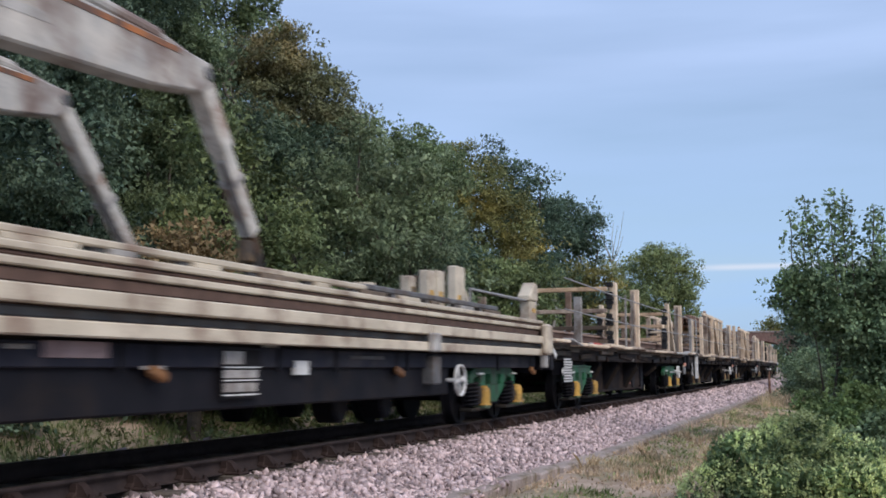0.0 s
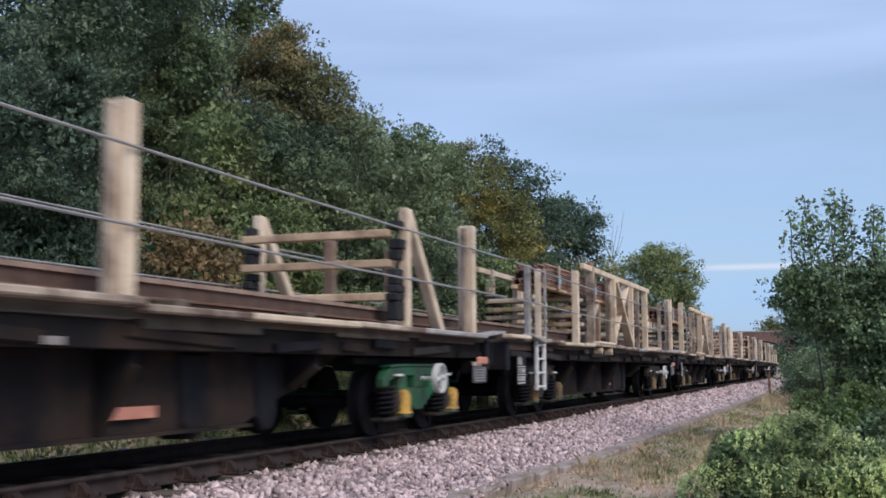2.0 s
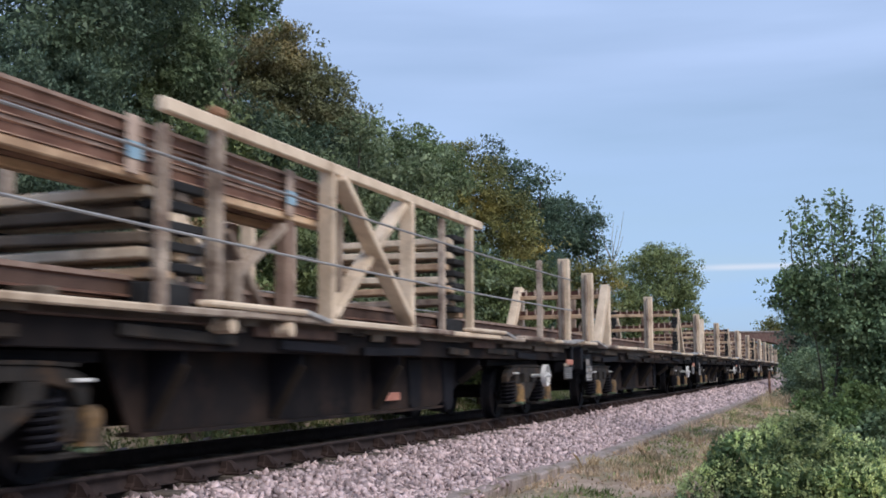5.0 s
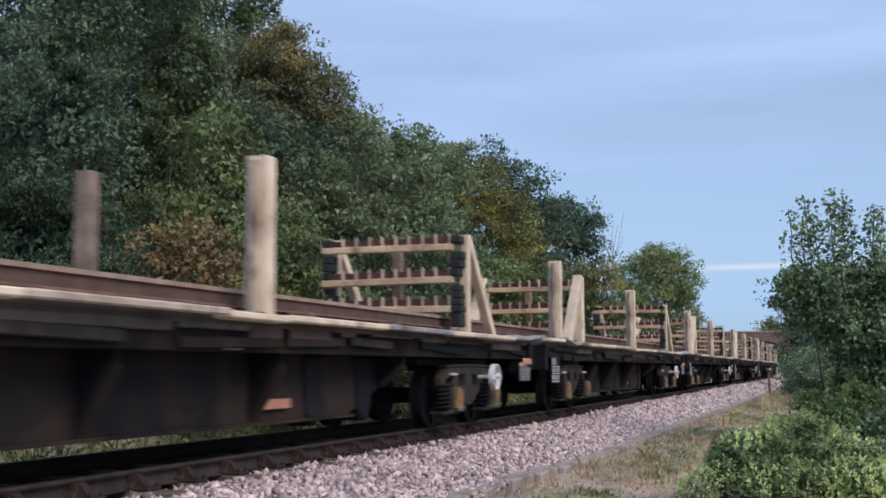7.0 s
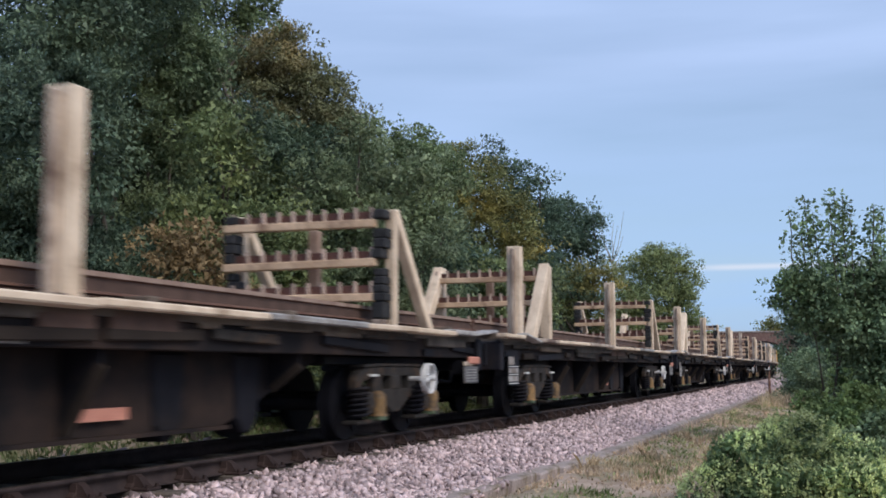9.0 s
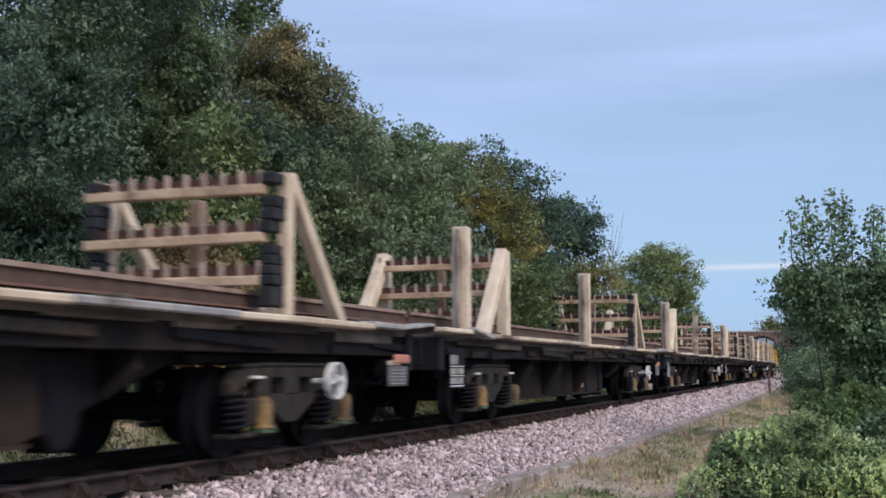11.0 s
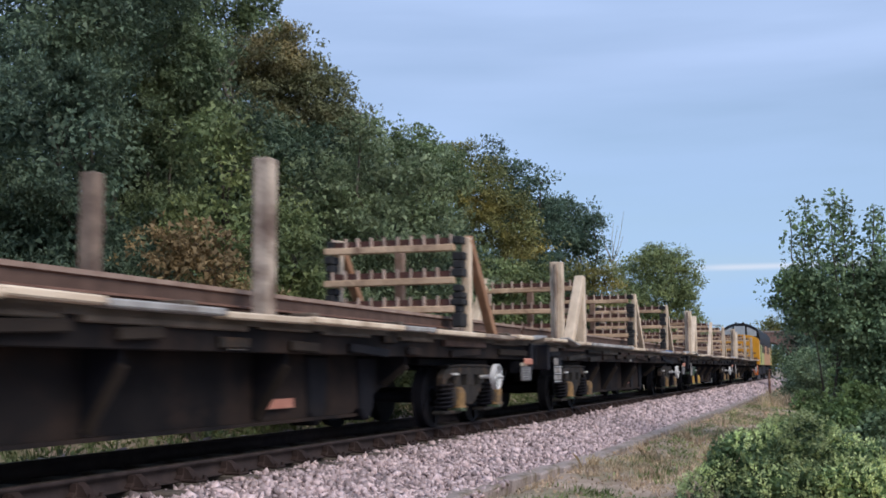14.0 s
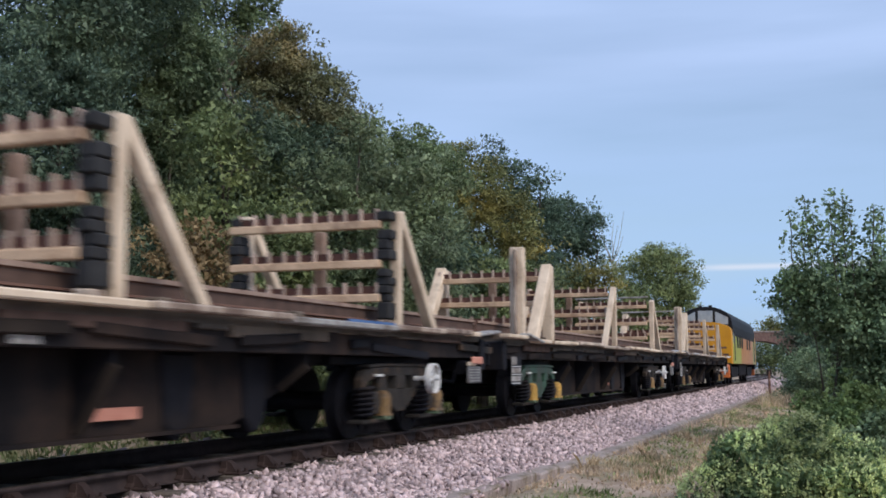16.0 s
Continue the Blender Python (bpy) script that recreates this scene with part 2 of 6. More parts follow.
    chair=material("dark_rusty_casting", (0.028, 0.018, 0.017), (0.052, 0.034, 0.031), 0.8, 0, 5, 70, 0.3, 0.15, spec=0.2),
    gusset=material("dusty_brown_steel", (0.026, 0.021, 0.019), (0.046, 0.036, 0.03), 0.85, 0, 2, 40, 0.25, 0.2, spec=0.12),
    plank=material("brown_planks", (0.085, 0.065, 0.05), (0.17, 0.13, 0.10), 0.85, 0, 3, 50, 0.4, 0.25),
    rustwood=material("rust_stained_timber", (0.26, 0.13, 0.07), (0.40, 0.23, 0.14), 0.85, 0, 3, 50, 0.3, 0.1),
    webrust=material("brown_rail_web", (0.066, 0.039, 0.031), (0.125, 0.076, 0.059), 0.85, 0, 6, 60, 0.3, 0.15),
    stained=material("brown_stained_post", (0.19, 0.135, 0.105), (0.34, 0.25, 0.195), 0.85, 0, 3.2, 45, 0.4, 0.2, (1, 1, 0.6), (0.11, 0.07, 0.055), 0.56),
    redrust=material("dark_red_rust", (0.065, 0.029, 0.024), (0.125, 0.058, 0.047), 0.85, 0, 6, 60, 0.3, 0.15),
    hook=material("dark_rusty_orange", (0.17, 0.075, 0.03), (0.34, 0.16, 0.06), 0.75, 0, 6, 60, 0.3, 0.2, (1, 1, 1), (0.07, 0.04, 0.03), 0.54),
    peg=material("rusty_peg", (0.20, 0.13, 0.10), (0.33, 0.235, 0.185), 0.85, 0, 4, 60, 0.3, 0.2),
    palepeg=material("pale_rusty_peg", (0.34, 0.25, 0.205), (0.56, 0.44, 0.37), 0.85, 0, 4, 60, 0.3, 0.25),
    pad=material("black_rubber_pad", (0.012, 0.012, 0.014), (0.03, 0.03, 0.032), 0.8, 0, 5, 50, 0.3, 0.15),
    glass=material("pale_windscreen", (0.30, 0.36, 0.42), (0.40, 0.46, 0.52), 0.12, 0.0, 3, 30, 0.0, 0.0),
    brick=material("dark_red_brick", (0.16, 0.095, 0.08), (0.26, 0.16, 0.135), 0.9, 0, 3, 40, 0.3, 0.2),
)
LEAF = dict(
    dark=leaf_material("dark_green_leaves", (0.042, 0.076, 0.056), (0.136, 0.197, 0.132), (0.122, 0.172, 0.10)),
    deep=leaf_material("deep_green_leaves", (0.044, 0.078, 0.058), (0.162, 0.222, 0.150), (0.150, 0.195, 0.104)),
    soft=leaf_material("soft_green_leaves", (0.086, 0.129, 0.076), (0.224, 0.287, 0.161), (0.236, 0.276, 0.124)),
    mid=leaf_material("mid_green_leaves", (0.082, 0.123, 0.062), (0.226, 0.293, 0.144), (0.226, 0.265, 0.110)),
    lime=leaf_material("yellow_green_leaves", (0.092, 0.131, 0.061), (0.242, 0.294, 0.131), (0.263, 0.284, 0.105)),
    oak=leaf_material("bronzed_oak_leaves", (0.092, 0.104, 0.062), (0.262, 0.272, 0.145), (0.37, 0.29, 0.14)),
    willow=leaf_material("grey_green_leaves", (0.080, 0.118, 0.066), (0.285, 0.345, 0.205), (0.225, 0.272, 0.135)),
    gold=leaf_material("yellowing_leaves", (0.088, 0.112, 0.052), (0.25, 0.262, 0.108), (0.42, 0.335, 0.098)),
    brown=leaf_material("withered_leaves", (0.15, 0.105, 0.055), (0.36, 0.26, 0.135), (0.27, 0.215, 0.09)),
    fresh=leaf_material("green_far_leaves", (0.120, 0.162, 0.078), (0.285, 0.340, 0.155), (0.268, 0.295, 0.112)),
    rosette=leaf_material("yellow_green_rosettes", (0.35, 0.44, 0.175), (0.63, 0.70, 0.36), (0.56, 0.60, 0.26), 0.5, 0.3),
    shrub=leaf_material("leafy_shrub_leaves", (0.07, 0.125, 0.05), (0.29, 0.40, 0.17), (0.26, 0.34, 0.12), 0.5, 0.32),
    bush=leaf_material("old_bush_leaves", (0.065, 0.115, 0.055), (0.21, 0.29, 0.14), (0.19, 0.26, 0.10), 0.45, 0.25),
    syc=leaf_material("sycamore_leaves", (0.048, 0.086, 0.046), (0.245, 0.335, 0.185), (0.185, 0.27, 0.12)),
    dead=leaf_material("dead_brown_blades", (0.27, 0.195, 0.13), (0.52, 0.40, 0.285), (0.34, 0.285, 0.165), 0.85, 0.2),
    dry=leaf_material("dry_grass_blades", (0.46, 0.335, 0.225), (0.76, 0.62, 0.46), (0.40, 0.345, 0.19), 0.8, 0.3),
    grass=leaf_material("green_grass_blades", (0.123, 0.172, 0.061), (0.262, 0.312, 0.131), (0.295, 0.279, 0.148), 0.8, 0.3),
    # weed greens darkened: shade on the far verge is put into the colour
    verge=leaf_material("shade_darkened_verge_leaves", (0.075, 0.110, 0.045), (0.19, 0.235, 0.10), (0.20, 0.205, 0.09), 0.75, 0.3),
    weed=leaf_material("verge_weed_leaves", (0.133, 0.195, 0.074), (0.328, 0.406, 0.164), (0.335, 0.351, 0.148), 0.7, 0.35),
)


# ---------------------------------------------------------------- the line of the track
# heading from +Y towards +X, against metres along the line; the bend tightens away from the viewer
STEP = 0.5
_S = np.arange(-260, 330 + STEP, STEP)
_sc = np.clip(_S, -20, 250)
_H = 0.34002 - 0.000126 * _sc - 0.002446 * _sc ** 2 / 200 + 0.000301 * _sc ** 3 / 60000
_H += 0.0013 * (np.clip(_S, 30, 112) - 30)
_X = np.concatenate([[0], np.cumsum((np.sin(_H[1:]) + np.sin(_H[:-1])) / 2 * STEP)])
_Y = np.concatenate([[0], np.cumsum((np.cos(_H[1:]) + np.cos(_H[:-1])) / 2 * STEP)])
_X += 0 - np.interp(0, _S, _X)
_Y += 19.1118 - np.interp(0, _S, _Y)


def at(s, q=0.0):
    """Plan place at s metres along the line and q metres to its right (the viewer's side)."""
    hd = np.interp(s, _S, _H)
    return np.interp(s, _S, _X) + q * np.cos(hd), np.interp(s, _S, _Y) - q * np.sin(hd)


def heading(s):
    return float(np.interp(s, _S, _H))


# ---------------------------------------------------------------- mesh helpers
def part(name, bm, mat, parent=None, label="", smooth=False):
    me = bpy.data.meshes.new(name)
    bm.to_mesh(me)
    bm.free()
    me.materials.append(mat)
    if smooth:
        me.polygons.foreach_set("use_smooth", [True] * len(me.polygons))
    ob = new(name, me)
    if parent:
        ob.parent = parent
    if label:
        ob["label"] = label
    return ob


def thing(name, label, category, group="", kind=""):
    return tagged(new(name), label, category, group, kind)


def box(bm, x0, x1, y0, y1, z0, z1, bevel=0.0, m=None):
    vs = [bm.verts.new((x, y, z)) for x in (x0, x1) for y in (y0, y1) for z in (z0, z1)]
    fs = [bm.faces.new([vs[i] for i in f]) for f in ((0, 1, 3, 2), (4, 6, 7, 5), (0, 4, 5, 1), (2, 3, 7, 6), (0, 2, 6, 4), (1, 5, 7, 3))]
    if bevel:
        es = list({e for f in fs for e in f.edges})
        r = bmesh.ops.bevel(bm, geom=es, offset=bevel, segments=1, affect="EDGES", profile=0.5)
        vs = list({v for v in r["verts"]} | {v for v in vs if v.is_valid})
    if m is not None:
        bmesh.ops.transform(bm, matrix=m, verts=[v for v in vs if v.is_valid])
    return bm


def beam(bm, p, q, w, d, bevel=0.01, side=(0, 0, 1)):
    """A squared bar from p to q, w wide across 'side' and d deep."""
    p, q = Vector(p), Vector(q)
    ax = (q - p).normalized()
    up = Vector(side)
    if abs(ax.dot(up)) > 0.95:
        up = Vector((1, 0, 0))
    yv = up.cross(ax).normalized()
    zv = ax.cross(yv)
    m = Matrix.Translation(p) @ Matrix((ax, yv, zv)).transposed().to_4x4()
    return box(bm, 0, (q - p).length, -w / 2, w / 2, -d / 2, d / 2, bevel, m)


def tube(bm, p, q, r0, r1=None, seg=10, caps=True):
    r1 = r0 if r1 is None else r1
    p, q = Vector(p), Vector(q)
    m = Matrix.Translation((p + q) / 2) @ (q - p).to_track_quat("Z", "Y").to_matrix().to_4x4()
    bmesh.ops.create_cone(bm, cap_ends=caps, segments=seg, radius1=r0, radius2=r1, depth=(q - p).length, matrix=m)
    return bm


def ring(bm, c, R, r, axis="Y", seg=24, sec=6):
    vs = []
    for i in range(seg):
        a = 2 * math.pi * i / seg
        row = []
        for j in range(sec):
            b = 2 * math.pi * j / sec
            u, w = (R + r * math.cos(b)) * math.cos(a), (R + r * math.cos(b)) * math.sin(a)
            h = r * math.sin(b)
            row.append(bm.verts.new(Vector(c) + (Vector((u, h, w)) if axis == "Y" else Vector((u, w, h)))))
        vs.append(row)
    for i in range(seg):
        for j in range(sec):
            bm.faces.new((vs[i][j], vs[i][(j + 1) % sec], vs[(i + 1) % seg][(j + 1) % sec], vs[(i + 1) % seg][j]))
    return bm


def slab(bm, pts, y0, y1, bevel=0.0):
    """A plate with the outline pts in the x-z plane, from y0 to y1."""
    a = [bm.verts.new((x, y0, z)) for x, z in pts]
    b = [bm.verts.new((x, y1, z)) for x, z in pts]
    n = len(pts)
    fs = [bm.faces.new(a[::-1]), bm.faces.new(b)]
    fs += [bm.faces.new((a[i], a[(i + 1) % n], b[(i + 1) % n], b[i])) for i in range(n)]
    bmesh.ops.recalc_face_normals(bm, faces=fs)
    if bevel:
        bmesh.ops.bevel(bm, geom=list({e for f in fs[:2] for e in f.edges}), offset=bevel, segments=1, affect="EDGES")
    return bm


def mesh_np(name, verts, faces, mat, parent=None):
    """A mesh from arrays: faces all with the same number of corners."""
    me = bpy.data.meshes.new(name)
    k = faces.shape[1]
    me.vertices.add(len(verts))
    me.vertices.foreach_set("co", np.ascontiguousarray(verts, np.float32).ravel())
    me.loops.add(faces.size)
    me.loops.foreach_set("vertex_index", np.ascontiguousarray(faces, np.int32).ravel())
    me.polygons.add(len(faces))
    me.polygons.foreach_set("loop_start", np.arange(0, faces.size, k, dtype=np.int32))
    me.update(calc_edges=True)
    me.materials.append(mat)
    ob = new(name, me)
    if parent:
        ob.parent = parent
    return ob


def swept(name, profile, s0, s1, ds, mat, parent=None, closed=True):
    """A profile of (q, z) swept along the line of the track."""
    ss = np.arange(s0, s1 + ds / 2, ds)
    prof = np.array(profile, float)
    n, k = len(ss), len(prof)
    V = np.empty((n, k, 3))
    for j, (q, z) in enumerate(prof):
        V[:, j, 0], V[:, j, 1] = at(ss, q)
        V[:, j, 2] = z
    i, j = np.meshgrid(np.arange(n - 1), np.arange(k if closed else k - 1), indexing="ij")
    i, j = i.ravel(), j.ravel()
    jn = (j + 1) % k
    F = np.stack([i * k + j, (i + 1) * k + j, (i + 1) * k + jn, i * k + jn], 1)
    return mesh_np(name, V.reshape(-1, 3), F, mat, parent)


# ---------------------------------------------------------------- ground and line
def build_ground():
    """One sheet from the viewer's feet to the horizon, lower by the cess, rising on the far bank."""
    rad = np.concatenate([[0.0], np.geomspace(0.03, 70, 130), np.geomspace(80, 3500, 26)])
    ang = np.concatenate([np.linspace(-30, 34, 129), np.linspace(38, 326, 73)])
    R, A = np.meshgrid(rad[1:], np.radians(ang), indexing="ij")
    X, Y = R * np.sin(A), R * np.cos(A) - 0.7
    cs = np.arange(-120, 250, 2.0)
    cx, cy = at(cs)
    hd = np.interp(cs, _S, _H)
    d2 = (X[..., None] - cx) ** 2 + (Y[..., None] - cy) ** 2
    j = d2.argmin(-1)
    Q = (X - cx[j]) * np.cos(hd[j]) - (Y - cy[j]) * np.sin(hd[j])
    Z = np.interp(Q, [-200, -40, -12, -6, -3.6, -2.4, 2.6, 3.1, 3.6, 5.5, 9, 30], [6, 5, 1.6, 0.45, -0.08, -0.62, -0.62, -0.465, -0.46, -0.60, -0.75, -0.9])
    far = np.clip((R - 250) / 400, 0, 1)
    Z = Z * (1 - far) - 1.0 * far
    rng = np.random.default_rng(3)
    Z += rng.normal(0, 0.02, Z.shape) * (R < 60) * np.clip(R / 12, 0, 1)
    n, m = X.shape
    V = np.stack([X, Y, Z], -1).reshape(-1, 3)
    i, k = np.meshgrid(np.arange(n - 1), np.arange(m), indexing="ij")
    i, k = i.ravel(), k.ravel()
    kn = (k + 1) % m
    F = np.stack([i * m + k, i * m + kn, (i + 1) * m + kn, (i + 1) * m + k], 1)
    ob = mesh_np("ground", V, F, M["earth"])
    tagged(ob, "rough grassy earth falling away beside the railway", "ground", kind="structure")


build_ground()


def build_line():
    line = thing("railway_track", "single curved railway track of brown rails on pink granite ballast", "railway track", kind="structure")
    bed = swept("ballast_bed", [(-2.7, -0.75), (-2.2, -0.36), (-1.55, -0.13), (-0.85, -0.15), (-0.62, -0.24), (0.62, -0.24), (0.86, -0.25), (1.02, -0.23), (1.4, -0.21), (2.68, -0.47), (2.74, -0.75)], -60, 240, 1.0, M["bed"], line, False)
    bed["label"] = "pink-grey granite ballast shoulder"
    # strips between and just outside the rails take the painted shadow colour
    bed.data.materials.append(M["shadowbed"])
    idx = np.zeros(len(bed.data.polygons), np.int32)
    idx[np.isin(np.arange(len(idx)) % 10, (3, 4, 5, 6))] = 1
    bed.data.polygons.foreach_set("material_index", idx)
    for q in (-0.753, 0.753):
        prof = [(q + a, b) for a, b in ((-0.036, -0.004), (-0.026, 0), (0.026, 0), (0.036, -0.004), (0.036, -0.036), (0.010, -0.048), (0.010, -0.135), (0.062, -0.148), (0.07, -0.159), (-0.07, -0.159), (-0.062, -0.148), (-0.010, -0.135), (-0.010, -0.048), (-0.036, -0.036))]
        r = swept("rail", prof, -60, 240, 1.0, M["railrust"], line)
        r.data.materials.append(M["railhead"])
        idx = np.zeros(len(r.data.polygons), np.int32)
        k = len(prof)
        idx[np.arange(len(idx)) % k == 1] = 1
        r.data.polygons.foreach_set("material_index", idx)
    # sleepers and the chairs that hold the rails
    bm = box(bmesh.new(), -0.125, 0.125, -1.3, 1.3, -0.31, -0.162, 0.012)
    first = part("sleeper", bm, M["deck"], line, "dark stained sleeper")
    bm = bmesh.new()
    slab(bm, [(-0.10, -0.162), (0.10, -0.162), (0.10, -0.13), (0.06, -0.10), (0.05, -0.035), (-0.05, -0.035), (-0.06, -0.10), (-0.10, -0.13)], 0.012, 0.085, 0.008)
    # raking block from the jaw down to the base
    v = [bm.verts.new((x * f, y, z)) for x in (-1, 1) for y, z, f in ((0.08, -0.03, 0.045), (0.08, -0.15, 0.06), (0.20, -0.15, 0.055), (0.12, -0.055, 0.04))]
    for f in ((0, 1, 2, 3), (7, 6, 5, 4), (0, 3, 7, 4), (3, 2, 6, 7), (1, 0, 4, 5), (2, 1, 5, 6)):
        bm.faces.new([v[k] for k in f])
    box(bm, -0.10, 0.10, 0.08, 0.25, -0.162, -0.135, 0.01)
    for x in (-0.085, 0.085):
        tube(bm, (x * 0.8, 0.22, -0.135), (x * 0.8, 0.22, -0.105), 0.02, 0.016, 8)
    first_c = part("rail_chair", bm, M["chair"], line, "rusty cast chair")
    i = 0
    for s in np.arange(-16.59, 96, 0.74):
        x, y = at(s)
        rz = 90 - math.degrees(heading(s))
        m = pose(x, y, 0, 0, 0, rz)
        o = first if i == 0 else new("sleeper", first.data)
        o.parent = line
        o.matrix_basis = m
        for sign in (1, -1):
            if sign < 0 and s > 30:
                continue
            c = first_c if (i == 0 and sign == 1) else new("rail_chair", first_c.data)
            c.parent = line
            # on the outer side of each rail
            c.matrix_basis = m @ (pose(0, -0.753, 0, 0, 0, 180) if sign == 1 else pose(0, 0.753, 0))
        i += 1


build_line()


def build_ballast():
    """Loose angular stones over the near shoulder and between the rails, finer sorted with distance."""
    rng = np.random.default_rng(11)
    rock = np.array([(1, 0.2, 0.1), (-1, -0.1, 0.1), (0.1, 1, -0.1), (-0.1, -1, 0.1), (0.2, 0.1, 0.9), (-0.1, 0.1, -0.9)], float)
    tris = np.array([(0, 2, 4), (2, 1, 4), (1, 3, 4), (3, 0, 4), (2, 0, 5), (1, 2, 5), (3, 1, 5), (0, 3, 5)])
    Vs, Fs, base = [], [], 0
    for s0, s1, q0, q1, per, size in ((-13, 6, 0.95, 2.8, 900, 0.031), (6, 24, 0.95, 2.75, 400, 0.042), (24, 80, 0.95, 2.75, 100, 0.066), (-13, 25, -2.4, -0.85, 130, 0.042)):
        n = int((s1 - s0) * (q1 - q0) * per)
        s, q = rng.uniform(s0, s1, n), rng.uniform(q0, q1, n)
        x, y = at(s, q)
        z = np.interp(q, [-2.7, -2.2, -1.55, -0.85, 0.62, 0.9, 1.05, 1.45, 2.68, 2.9], [-0.75, -0.36, -0.13, -0.15, -0.24, -0.235, -0.205, -0.19, -0.455, -0.48]) + 0.075 * np.clip((s - 3) / 10, 0, 1) * np.clip((q - 0.9) / 0.3, 0, 1) * np.clip((2.3 - q) / 0.8, 0, 1) + rng.uniform(-0.03, 0.02, n) + 0.018 * np.sin(s * 5.3 + 2 * np.sin(q * 4)) * np.sin(q * 6.1 + s)
        v = rock[None] * rng.uniform(0.55, 1.3, (n, 6, 1)) * rng.uniform(0.55, 1.45, (n, 1, 3))
        v *= (size * rng.choice([0.6, 0.8, 1.0, 1.25, 1.6], n) * rng.uniform(0.85, 1.15, n))[:, None, None]
        w = rng.normal(size=(n, 4))
        w /= np.linalg.norm(w, axis=1)[:, None]
        a, b, c, d = w.T
        Rm = np.stack([np.stack([1 - 2 * (c * c + d * d), 2 * (b * c - a * d), 2 * (b * d + a * c)], -1), np.stack([2 * (b * c + a * d), 1 - 2 * (b * b + d * d), 2 * (c * d - a * b)], -1), np.stack([2 * (b * d - a * c), 2 * (c * d + a * b), 1 - 2 * (b * b + c * c)], -1)], 1)
        v = np.einsum("nij,nkj->nki", Rm, v) + np.stack([x, y, z], -1)[:, None]
        Vs.append(v.reshape(-1, 3))
        Fs.append((tris[None] + base + 6 * np.arange(n)[:, None, None]).reshape(-1, 3))
        base += 6 * n
    ob = mesh_np("ballast_stones", np.concatenate(Vs), np.concatenate(Fs), M["ballast"])
    tagged(ob, "loose pink-grey granite ballast stones beside the rails", "ballast", kind="stuff")


build_ballast()


def build_kerb():
    """A row of concrete trough lids along the foot of the ballast."""
    kerb = thing("cable_trough", "weathered concrete cable trough along the foot of the ballast", "cable trough", kind="structure")
    rng = random.Random(5)
    bm = box(bmesh.new(), -0.473, 0.473, -0.12, 0.12, -0.30, 0.0, 0.018)
    first = part("trough_lid", bm, M["concrete"], kerb)
    for i in range(62):
        s = -10 + 0.95 * i
        x, y = at(s, float(np.interp(s, (-10, -6.2, -2.5, -0.9, 2.3, 6.4, 12, 16, 30), (2.55, 2.68, 2.91, 2.96, 2.88, 2.83, 2.75, 2.84, 2.78))))
        o = first if i == 0 else new("trough_lid", first.data)
        o.parent = kerb
        o.matrix_basis = pose(x, y, -0.41 + rng.uniform(-0.012, 0.012), 3 + rng.uniform(-2, 2), rng.uniform(-0.6, 0.6), 90 - math.degrees(heading(s)) + rng.uniform(-1.0, 1.0))


build_kerb()


# ---------------------------------------------------------------- plants
def leaves(rng, pts, size, droop=0.35, narrow=0.5, out=None, plain=False):
    """Folded pointed leaves at the points, or plain three-cornered ones; returns corners and faces."""
    n = len(pts)
    ax = rng.normal(size=(n, 3))
    ax[:, 2] -= droop
    if out is not None:
        ax += out * 0.8
    ax /= np.linalg.norm(ax, axis=1)[:, None]
    up = rng.normal(size=(n, 3)) * 0.55 + (0, 0, 0.75)
    if out is not None:
        up += out * 0.6
    sd = np.cross(ax, up)
    sd /= np.linalg.norm(sd, axis=1)[:, None] + 1e-9
    nn = np.cross(sd, ax)
    L = size * rng.uniform(0.6, 1.3, n)[:, None]
    w = L * narrow * rng.uniform(0.8, 1.2, n)[:, None]
    if plain:
        V = np.stack([pts + ax * L * 0.3 + sd * w * 0.55, pts + ax * L, pts - ax * L * 0.1 - sd * w * 0.4 - nn * L * 0.1], 1)
        return V.reshape(-1, 3), np.arange(3 * n).reshape(-1, 3)
    V = np.stack([pts, pts + ax * L * 0.45 + sd * w * 0.5 - nn * L * 0.08, pts + ax * L, pts + ax * L * 0.45 - sd * w * 0.5 - nn * L * 0.08], 1)
    return V.reshape(-1, 3), np.arange(4 * n).reshape(-1, 4)


